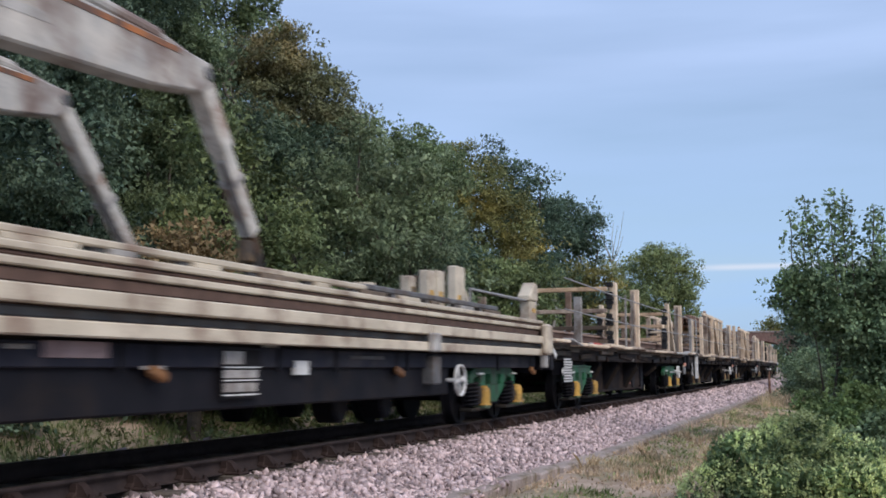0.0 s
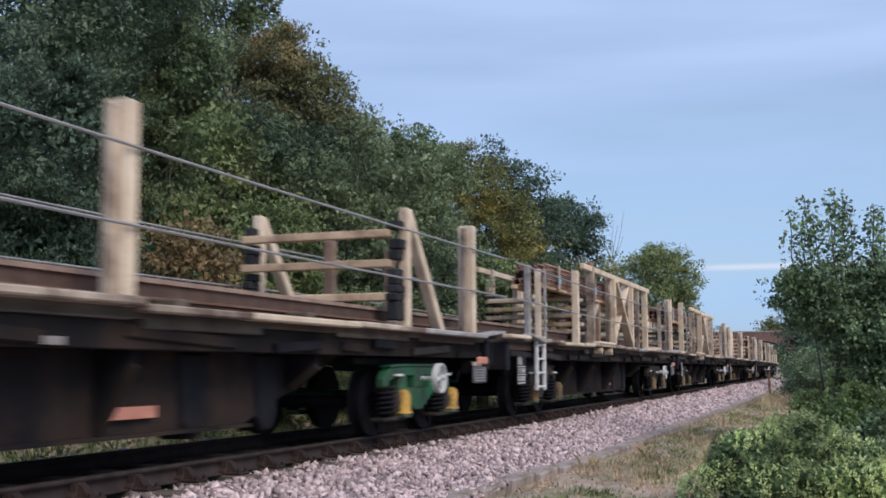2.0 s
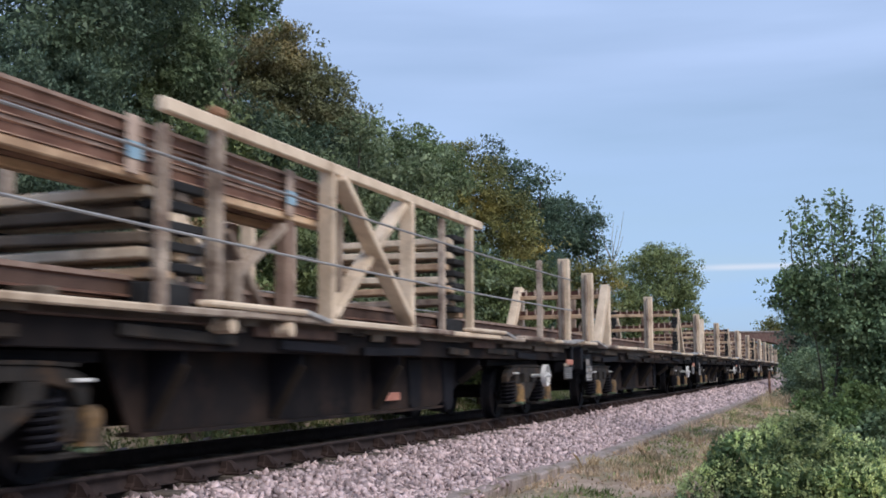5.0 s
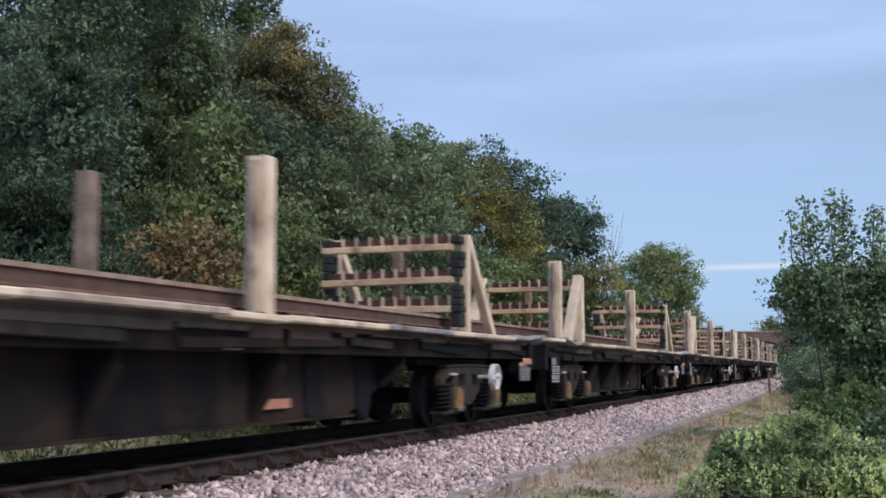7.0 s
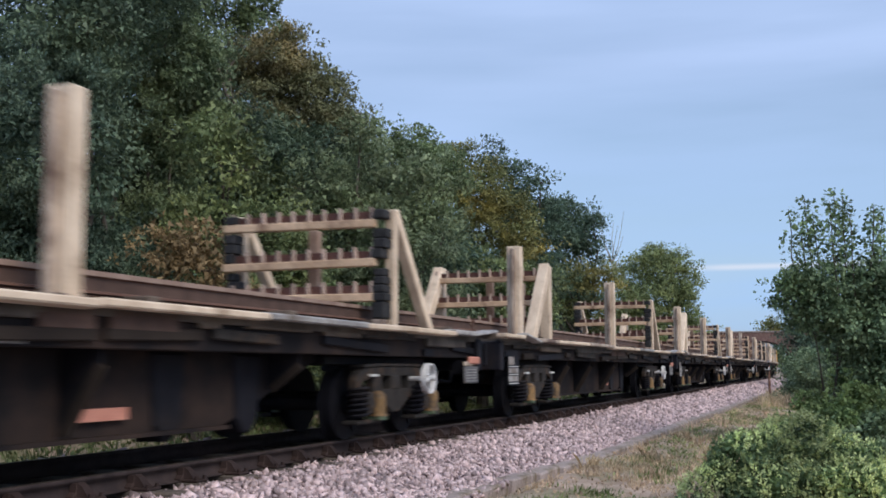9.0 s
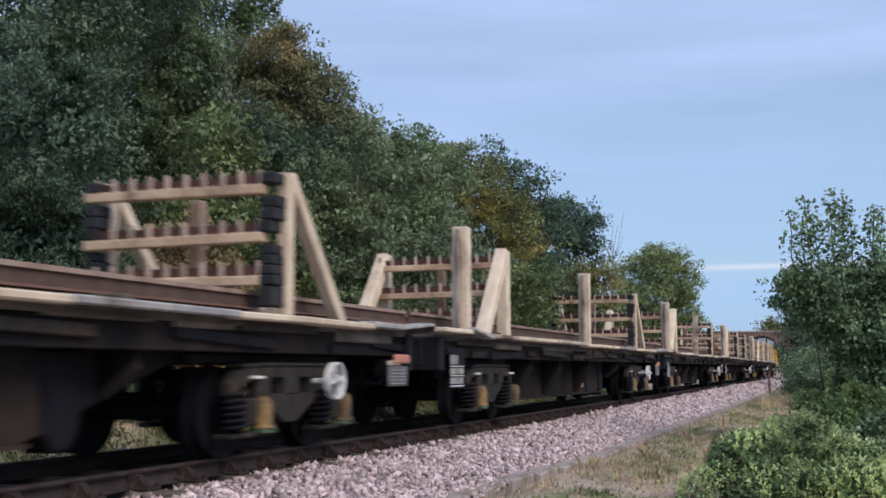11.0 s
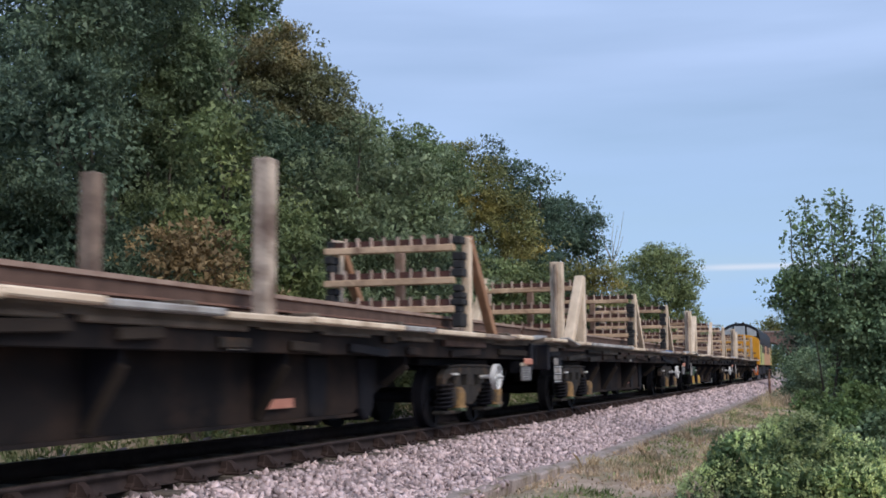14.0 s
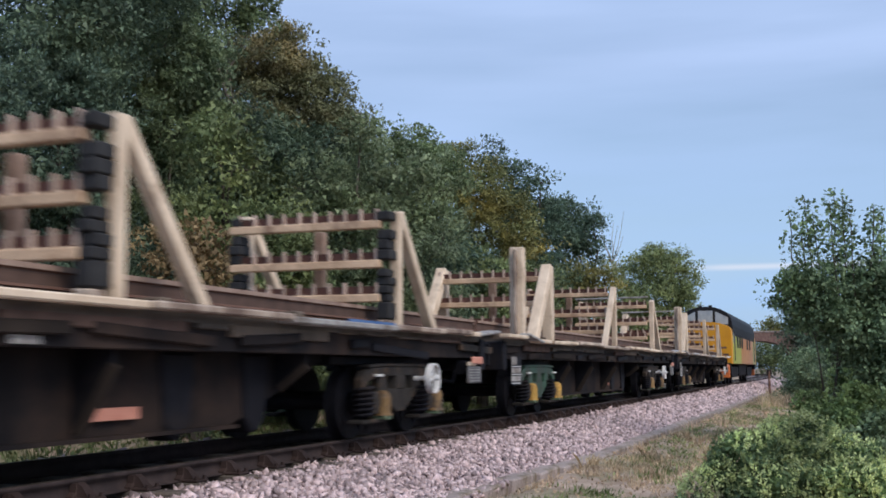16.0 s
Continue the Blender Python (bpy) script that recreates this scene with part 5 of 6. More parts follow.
    if edge:
        part("end_plate", box(bmesh.new(), HALF - 0.80, HALF - 0.2, -1.315, -1.28, 0.62, 0.86, 0.012), M["slate"], w, "dull grey ribbed plate")
        for k in range(5):
            part("plate_rib", box(bmesh.new(), HALF - 0.74, HALF - 0.3, -1.325, -1.3155, 0.65 + 0.04 * k, 0.658 + 0.04 * k), M["oldwhite"], w)
        part("end_plate", box(bmesh.new(), HALF - 0.64, HALF - 0.16, -1.335, -1.29, 0.89, 1.0, 0.02), M["salmon"], w, "faded red plate")
        part("end_plate", box(bmesh.new(), HALF - 0.82, HALF - 0.45, -1.32, -1.285, 0.865, 0.925, 0.01), M["cream"], w, "pale plate")
        part("plate_bracket", box(bmesh.new(), HALF - 0.6, HALF - 0.35, -1.28, -1.05, 0.75, 0.95), M["black"], w)


def rack(w, x, lean, tiers=(1.70, 2.12, 2.61), pegs=True, pads=True, mat="timber", thick=0.13, top=2.80, seed=1, run=1.3, wood="timber", dull={}, pole=False):
    """A frame across the wagon with tiers of bearers, braced along the wagon."""
    R = random.Random(seed)
    for y in (-1.12, 0.98):
        part("rack_post", beam(bmesh.new(), (x, y, 1.30), (x, y, top + R.uniform(-0.04, 0.03)), thick * 0.9, thick, 0.08 * thick), M[wood], w, "pale rack post")
        if lean:
            part("brace", beam(bmesh.new(), (x + (0.03 if lean > 0 else -0.03), y, top - 0.03), (x + lean * run, y, 1.31), thick * 1.05, thick * 0.95, 0.08 * thick, (0, 1, 0)), M[mat], w, "slanting brace")
    part("rack_mid_post", beam(bmesh.new(), (x + 0.25, 0.05, 1.30), (x + 0.25, 0.05, tiers[-1]), 0.14, 0.12, 0.012), M["peg"], w)
    for k, z in enumerate(tiers):
        bm = box(bmesh.new(), -0.06, 0.06, -1.02, 1.09, -0.05, 0.05, 0.012, pose(x - 0.25, 0, z, R.uniform(-0.4, 0.4), 0, R.uniform(-0.6, 0.6)))
        tier = part("bearer", bm, M[dull.get(k, "bearer" if wood == "timber" else wood)], w, "brown crosswise bearer" if k in dull else "pale crosswise bearer")
        if pegs:
            part("slot_plate", box(bmesh.new(), x - 0.22, x - 0.15, -1.0, 1.0, z + 0.052, z + 0.15), M["redrust"], tier, "red-brown rusty strip")
            me = None
            for i in range(10):
                y = -0.96 + i * 1.92 / 9
                if me is None:
                    o = part("peg", box(bmesh.new(), -0.026, 0.026, -0.018, 0.018, 0.052, 0.195, 0.004), M["palepeg"], tier)
                    me = o.data
                else:
                    o = new("peg", me)
                    o.parent = tier
                o.location = (x - 0.25, y, z)
                o.rotation_euler = (R.uniform(-0.05, 0.05), 0, R.uniform(-0.2, 0.2))
        if pads:
            for y in (-1.06, 1.0):
                zt = (tiers[k + 1] - 0.06) if k + 1 < len(tiers) else z + 0.17
                za = z + 0.054 if k else z - 0.05
                steps = max(1, round((zt - za) / 0.11))
                for n in range(steps):
                    a, b = za + (zt - za) * n / steps, za + (zt - za) * (n + 1) / steps
                    part("pad_block", box(bmesh.new(), x - 0.28 + R.uniform(-0.05, 0.04), x - 0.05 + R.uniform(-0.05, 0.02), y - 0.075 + R.uniform(-0.025, 0.02), y + 0.075 + R.uniform(-0.02, 0.02), a, b - 0.008, 0.012), M["pad"], w, "black rubber block")
    if pole:
        part("top_pole", beam(bmesh.new(), (x - 0.2, -1.06, top + 0.09), (x - 0.2, 1.1, top + 0.07), 0.05, 0.05, 0.012), M["oldwhite"], w, "thin pale pole along the top of the rack")
    if pads:
        for y in (-1.06, 1.0):
            part("pad_block", box(bmesh.new(), x - 0.30, x - 0.05, y - 0.08, y + 0.08, 1.43, tiers[0] - 0.055, 0.02), M["pad"], w)
            part("rack_foot", box(bmesh.new(), x - 0.32, x - 0.12, y - 0.07, y + 0.07, 1.30, 1.425, 0.012), M["greytimber"], w)


def old_rail(w, y, z, x0, x1, name="old_rail", rust="rust", k=1.15):
    bm = bmesh.new()
    prof = ((-0.036, 0.0), (-0.036, 0.036), (-0.010, 0.048), (-0.010, 0.135), (-0.068, 0.148), (-0.07, 0.16), (0.07, 0.16), (0.068, 0.148), (0.010, 0.135), (0.010, 0.048), (0.036, 0.036), (0.036, 0.0))
    a = [bm.verts.new((x0, y + k * u, z + k * (0.16 - v))) for u, v in prof]
    b = [bm.verts.new((x1, y + k * u, z + k * (0.16 - v))) for u, v in prof]
    n = len(prof)
    fs = [bm.faces.new((a[i], a[(i + 1) % n], b[(i + 1) % n], b[i])) for i in range(n)] + [bm.faces.new(a[::-1]), bm.faces.new(b)]
    bmesh.ops.recalc_face_normals(bm, faces=fs)
    o = part(name, bm, M[rust], w, "rusty rail lying along the deck" if rust == "rust" else "orange-brown rusty rail in a bundle")
    o.data.materials.append(M["litrust"])
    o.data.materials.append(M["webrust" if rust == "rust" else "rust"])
    # head painted lighter as sky-lit, web darker as shadowed under it
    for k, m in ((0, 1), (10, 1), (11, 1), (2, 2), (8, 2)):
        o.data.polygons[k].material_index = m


def deck_rails(w, past=1.03, ys=(-0.78, -0.5, -0.1, 0.35, 0.75)):
    """Long old rails lying on low bearers, running on over the gap to the next wagon."""
    for i, y in enumerate(ys):
        old_rail(w, y, 1.42, -HALF + 0.02, HALF + past)
    for x in np.arange(-HALF + 1.0, HALF - 0.5, 2.45):
        part("deck_bearer", box(bmesh.new(), x - 0.09, x + 0.09, -1.1, 1.1, 1.30, 1.42, 0.012), M["plank"], w)


def stanchion(w, x, y, top, wd=0.26, dp=0.18, mat="timber"):
    """A sawn post with a rust-stained front cheek and a split head."""
    b = min(wd, dp) * 0.09
    p = part("stanchion", beam(bmesh.new(), (x, y, 1.30), (x, y, top), wd, dp, b, (1, 0, 0)), M[mat], w, "pale weathered stanchion")
    if mat == "timber" and wd > 0.2:
        s = -1 if y < 0 else 1
        part("rusty_cheek", beam(bmesh.new(), (x - wd * 0.42, y, 1.301), (x - wd * 0.42, y, top - 0.05), wd * 0.24, dp * 1.06, b * 0.6, (1, 0, 0)), M["greytimber"], p, "rust-stained front cheek")
        part("post_foot", box(bmesh.new(), x - wd * 0.75, x + wd * 0.65, y - dp * 0.7, y + dp * 0.7, 1.30, 1.36, 0.012), M["plank"], p)


def wires(w, x0, x1, posts_at, heights=(1.97, 2.58)):
    """Guard wires along both sides on thin grey posts."""
    for y in (-1.3, 1.3):
        for z in heights:
            bm, last = bmesh.new(), None
            for v in np.linspace(x0, x1, 17):
                zc = z - 0.05 * math.sin(math.pi * (v - x0) / (x1 - x0))
                row = [bm.verts.new((v, y + 0.014 * math.cos(k * math.pi / 3), zc + 0.014 * math.sin(k * math.pi / 3))) for k in range(6)]
                if last:
                    for k in range(6):
                        bm.faces.new((last[k], last[(k + 1) % 6], row[(k + 1) % 6], row[k]))
                last = row
            part("guard_wire", bm, M["wire"], w, "grey guard rail")
        for x in posts_at:
            part("wire_post", beam(bmesh.new(), (x, y, 1.28), (x, y, heights[-1] + 0.05), 0.045, 0.03, 0.004, (1, 0, 0)), M["oldwhite"], w, "thin grey post")


U = HALF - 0.55               # distances below run from the end nearer to the viewer


def rack_wagon(paints, middle, label, brace="timber", seed=1, post="timber", pads=True, poles=()):
    w = thing("flat_wagon", label, "railway wagon", "wagons of the train")
    underframe(w, paints, seed)
    rack(w, 15.3 - U, 1, mat=brace, thick=0.14, seed=seed, pads=pads, pole="far" in poles)
    rack(w, 2.92 - U, -1, thick=0.21, top=2.76, seed=seed + 1, run=1.2, tiers=(1.63, 2.04, 2.50), pads=False, pole="near" in poles)
    if middle:
        rack(w, 9.5 - U, middle, seed=seed + 2, pads=pads)
    else:
        stanchion(w, 9.0 - U, -1.15, 2.86, 0.24 if post == "timber" else 0.18, 0.17, post)
        stanchion(w, 9.4 - U, 1.15, 2.93, 0.2, 0.16, "stained")
    stanchion(w, 0.62 - U, -1.17, 2.88, 0.24, 0.19)
    deck_rails(w)
    return w


def guard_wagon():
    """The first flat wagon: guard wires, a plain four-rail rack, a braced rack and red gear on the deck."""
    w = thing("flat_wagon", "black flat wagon with guard wires, timber racks and green bogies", "railway wagon", "wagons of the train")
    V = HALF - 0.3
    underframe(w, ("green", "green"), 31, inset=(3.2, 2.45), panel=(0.75, 1.5), fine=True)
    rack(w, 6.6 - V, 0, (1.47, 1.80, 2.21, 2.74), False, True, thick=0.21, top=2.9, seed=5, dull={0: "plank", 1: "plank", 2: "greytimber"})
    rack(w, 15.6 - V, 1, (1.73, 2.15, 2.53), False, True, thick=0.14, top=2.86, seed=6)
    stanchion(w, 9.5 - V, -1.15, 2.91, 0.23, 0.16, "timber")
    stanchion(w, 9.9 - V, 1.15, 2.75, 0.09, 0.09, "oldwhite")
    stanchion(w, 18.03 - V, -1.15, 2.93, 0.24, 0.16, "timber")
    stanchion(w, 2.72 - V, -1.1, 2.33, 0.16, 0.12, "oldwhite")
    stanchion(w, 3.0 - V, 1.1, 2.4, 0.16, 0.12, "greytimber")
    for x in (0.8, 1.5):
        part("corner_plate", box(bmesh.new(), -0.11, 0.11, -0.01, 0.01, -0.05, 0.05, 0, pose(x - 1.0 - V, -1.3, 1.1 - 0.36 * (x > 1), 0, 30, 0)), M["white"], w, "small white corner plate")
    wires(w, 0.65 - V, 19.6 - V, (7.27 - V,))
    deck_rails(w)
    R = random.Random(9)
    for i in range(9):
        x = 3.9 + 0.3 * i - V
        part("red_clamp", box(bmesh.new(), -0.14, 0.14, -0.06, 0.06, 0, 0.085, 0.025, pose(x, -1.12 + R.uniform(-0.05, 0.05), 1.30, R.uniform(-6, 6), R.uniform(-6, 6), R.uniform(-25, 25))), M["red" if i % 4 else "oldwhite"], w, "small red clamp")
    return w


def framed_wagon(ladder, seed, shift, bundle, first):
    """Tall timber framing with a crossed panel, stacked timbers and a bundle of rails on top.
    The framing stands 'shift' further on; 'bundle' is the reach of the rails, 'first' the posts before the frame."""
    w = thing("flat_wagon", "black flat wagon with tall timber framing, stacked timbers and rusty rails", "railway wagon", "wagons of the train")
    V = HALF - 0.3
    F = V - shift
    thin = 1.0 if ladder else 0.7
    b0, b1 = bundle
    underframe(w, ("grime", "grime"), seed, inset=2.75, wheel=2.40, panel=(0.4, 0.95))
    R = random.Random(seed)
    for y in (-1.15, 1.15):
        for x, t, wd, m in first + ((6.71, 3.07, 0.19, "greytimber"), (9.03, 2.97, 0.25, "timber"), (11.4, 2.95, 0.26, "timber"), (12.72, 2.9, 0.11, "greytimber"), (13.95, 2.95, 0.16, "timber")):
            if y < 0 or x > 6:
                stanchion(w, x - F, y, t, wd * thin, 0.14 * thin, m)
        part("top_timber", beam(bmesh.new(), (5.8 - F, y * 1.02, 3.0), (14.4 - F, y * 1.02, 3.0), 0.10, 0.12, 0.012), M["timber"], w, "long pale top timber")
        for a, b, off in ((1.40, 2.92, 0.05), (2.92, 1.40, -0.05)):
            part("cross_brace", beam(bmesh.new(), (9.2 - F, y + off, a), (11.3 - F, y + off, b), 0.09, 0.2, 0.012, (0, 1, 0)), M["timber"], w, "pale crossing brace")
    part("post_cap", box(bmesh.new(), 6.62 - F, 6.82 - F, -1.21, -1.09, 3.075, 3.16, 0.02), M["rustwood"], w, "orange-brown block on a post")
    stanchion(w, 9.55 - F, -1.02, 2.62, 0.13, 0.08, "greytimber")
    stanchion(w, 18.55 - V, -1.15, 3.0, 0.22, 0.16)
    stanchion(w, 16.6 - V, -1.15, 2.8, 0.1, 0.06, "greytimber")
    stanchion(w, 0.65 - V, 1.15, 2.9, 0.18, 0.15, "stained")
    # layers of crosswise timbers with black pads between their ends
    for xc in (6.35, 13.8):
        for k in range(5 if xc < 9 else 7):
            z = 1.60 + 0.175 * k
            for dx in (-0.32, -0.02):
                L = R.uniform(0.9, 1.08)
                part("stacked_timber", box(bmesh.new(), -0.12, 0.12, -L, R.uniform(0.9, 1.08), -0.05, 0.045, 0.015, pose(xc + dx - F, 0, z + R.uniform(-0.015, 0.015), R.uniform(-1.5, 1.5), R.uniform(-2, 2), R.uniform(-4, 4))), M[R.choice(("timber", "timber", "bearer", "greytimber", "plank"))], w, "weathered stacked timber")
            for y in (-0.95, 0.95):
                part("pad_block", box(bmesh.new(), xc - 0.34 - F, xc + 0.33 - F, y - 0.13, y + 0.13, z + 0.047, z + 0.124, 0.01), M["pad"], w)
        for y in (-0.95, 0.0, 0.95):
            part("stack_bearer", box(bmesh.new(), xc - 0.5 - F, xc + 0.2 - F, y - 0.08, y + 0.08, 1.30, 1.545, 0.012), M["pad" if y else "plank"], w)
    for layer in (2.452, 2.592, 2.732):
        for i in range(5):
            old_rail(w, -0.94 + i * 0.155 + R.uniform(-0.015, 0.015), layer, b0 - F + R.uniform(0, 0.5), b1 - F + R.uniform(-0.25, 0.35), "bundled_rail", "bundlerust", 0.84)
    part("bundle_bearer", box(bmesh.new(), b0 - 0.05 - F, b1 - 0.2 - F, -0.98, -0.86, 2.37, 2.45, 0.012), M["bearer"], w)
    part("bundle_bearer", box(bmesh.new(), b0 + 0.05 - F, b1 - 0.3 - F, -0.42, -0.3, 2.37, 2.45, 0.012), M["bearer"], w)
    for y in (-0.92, -0.26):
        part("bundle_leg", box(bmesh.new(), 8.4 - F, 8.58 - F, y - 0.07, y + 0.07, 1.30, 2.365, 0.015), M["peg"], w)
        part("leg_brace", beam(bmesh.new(), (8.42 - F, y, 2.3), (7.5 - F, y, 1.75), 0.09, 0.13, 0.01, (0, 1, 0)), M["greytimber"], w, "slanting timber brace")
        part("bundle_leg", box(bmesh.new(), 7.38 - F, 7.54 - F, y - 0.06, y + 0.06, 1.30, 1.85, 0.015), M["greytimber"], w)
    for y in (-0.92, -0.26):
        part("leg_brace", beam(bmesh.new(), (7.45 - F, y + 0.1, 2.15), (8.15 - F, y + 0.1, 1.45), 0.08, 0.11, 0.01, (0, 1, 0)), M["greytimber"], w, "slanting timber brace")
    part("loose_plank", box(bmesh.new(), -0.72, 0.72, -0.09, 0.09, -0.02, 0.02, 0.008, pose(8.65 - F, -0.72, 2.89, 2, 0.6, 3)), M["oldwhite"], w, "grey-white plank lying on the rails")
    # straps round the bundle, each with a pale blue tag
    for x in (b0 + 1.1, b0 + 4.6, b1 - 1.1):
        strap = part("bundle_strap", box(bmesh.new(), x - 0.09 - F, x + 0.09 - F, -1.03, -1.012, 2.40, 2.88, 0.004), M["palepeg"], w, "pale rusty strap round the rails")
        part("blue_tag", box(bmesh.new(), x - 0.1 - F, x + 0.1 - F, -1.042, -1.031, 2.52, 2.66), M["paleblue"], strap, "small pale blue tag")
    wires(w, 0.05 - V, 18.55 - V, (2.05 - V,), (1.97, 2.57))
    # raised kink in the deck edge
    for s in (-1, 1):
        for x0, x1 in ((6.2, 8.0), (13.2, 14.9)):
            part("edge_kink", box(bmesh.new(), x0 - F, x1 - F, s * 1.37 - 0.08, s * 1.37 + 0.08, 1.345, 1.405, 0.02), M["timber"], w, "raised pale edge strip")
            part("kink_slope", box(bmesh.new(), -0.3, 0.3, s * 1.37 - 0.075, s * 1.37 + 0.075, -0.025, 0.025, 0.01, pose(x1 + 0.25 - F, 0, 1.345, 0, 8, 0)), M["oldwhite"], w, "sloping edge piece")
        for x in (6.6, 7.7):
            bm = bmesh.new()
            tube(bm, (x - F, s * 1.2, 1.2), (x - F, s * 1.42, 1.2), 0.07, None, 12)
            part("pipe_end", bm, M["timber"], w)
    deck_rails(w, 0.72)
    if ladder:
        lx = 1.55 - V
        for dx in (-0.26, 0.26):
            part("ladder_side", box(bmesh.new(), lx + dx - 0.035, lx + dx + 0.035, -1.36, -1.30, 0.45, 1.40, 0.01), M["white"], w, "white ladder side")
        for k in range(4):
            part("ladder_step", box(bmesh.new(), lx - 0.225, lx + 0.225, -1.37, -1.26, 0.5 + k * 0.24, 0.53 + k * 0.24, 0.005), M["white"], w)
        part("ladder_panel", box(bmesh.new(), lx - 0.22, lx + 0.0, -1.295, -1.28, 0.47, 1.38), M["white"], w)
    return w


def crane(w, x, y, reach, lift):
    """Folding crane: level boom from a turret, elbow, slanting jib and a grab hanging 'reach' further on; 'lift' raises the boom."""
    def up(*pts):
        return [(u, v + lift) for u, v in pts]

    c = part("crane_boom", slab(bmesh.new(), up((x - 5.2, 2.80), (x - 2.63, 2.96), (x - 0.86, 3.07), (x - 0.15, 3.17), (x + 0.05, 3.28), (x + 0.02, 3.47), (x - 0.4, 3.49), (x - 1.7, 3.50), (x - 5.2, 3.42)), y - 0.12, y + 0.12, 0.02), M["boompaint"], w, "dirty grey-white crane boom with orange flash")
    part("boom_flash", slab(bmesh.new(), up((x - 3.1, 3.405), (x - 0.5, 3.425), (x - 0.5, 3.475), (x - 3.1, 3.455)), y - 0.126, y + 0.126), M["orange"], c, "worn orange flash along the top")
    part("boom_band", slab(bmesh.new(), up((x - 4.4, 3.10), (x - 2.2, 3.20), (x - 2.2, 3.27), (x - 4.4, 3.19)), y - 0.124, y + 0.124), M["oldwhite"], c, "grey worn band")
    bm = bmesh.new()
    tube(bm, (x - 2.3, y - 0.05, 3.58 + lift), (x - 0.75, y - 0.05, 3.53 + lift), 0.06, None, 12)
    tube(bm, (x - 0.75, y - 0.05, 3.53 + lift), (x - 0.05, y - 0.05, 3.44 + lift), 0.04, None, 10)
    part("ram", bm, M["boompaint"], c, "pale hydraulic ram")
    e, g = Vector((x - 0.04, y, 3.36 + lift)), Vector((x - 0.04 + reach, y, 2.12))
    j = part("crane_jib", beam(bmesh.new(), e, g, 0.165, 0.16, 0.02, (0, 1, 0)), M["jibpaint"], w, "chipped grey-white slanting jib")
    part("jib_sleeve", beam(bmesh.new(), e.lerp(g, 0.06), e.lerp(g, 0.45), 0.20, 0.19, 0.02, (0, 1, 0)), M["jibpaint"], j)
    part("jib_collar", beam(bmesh.new(), e.lerp(g, 0.62), e.lerp(g, 0.67), 0.2, 0.19, 0.015, (0, 1, 0)), M["oldwhite"], j, "worn grey collar")
    bm = bmesh.new()
    tube(bm, e.lerp(g, 0.5) + Vector((-0.11, -0.05, -0.06)), g + Vector((-0.13, -0.04, -0.02)), 0.03, None, 8)
    part("jib_ram", bm, M["slate"], j, "dark slim ram under the jib")
    bm = bmesh.new()
    tube(bm, (x - 0.04, y - 0.135, 3.36 + lift), (x - 0.04, y + 0.135, 3.36 + lift), 0.06, None, 12)
    part("elbow_pin", bm, M["slate"], j)
    bm = bmesh.new()
    beam(bm, g + Vector((-0.03, 0, 0.05)), g + Vector((0.10, 0, -0.22)), 0.13, 0.13, 0.01, (0, 1, 0))
    tube(bm, g + Vector((0.08, 0, -0.14)), g + Vector((0.10, 0, -0.36)), 0.08, 0.11, 12)
    part("grab", bm, M["grime"], j, "dark rail grab")
    part("grab_jaw", box(bmesh.new(), g.x - 0.14, g.x + 0.0, y - 0.06, y + 0.06, 1.84, 2.06, 0.02), M["ochre"], j, "grimy ochre jaw")
    t = bmesh.new()
    tube(t, (x - 5.0, y * 0.6, 1.30), (x - 5.0, y * 0.6, 3.0), 0.28, 0.22, 16)
    part("crane_turret", t, M["cream"], w)


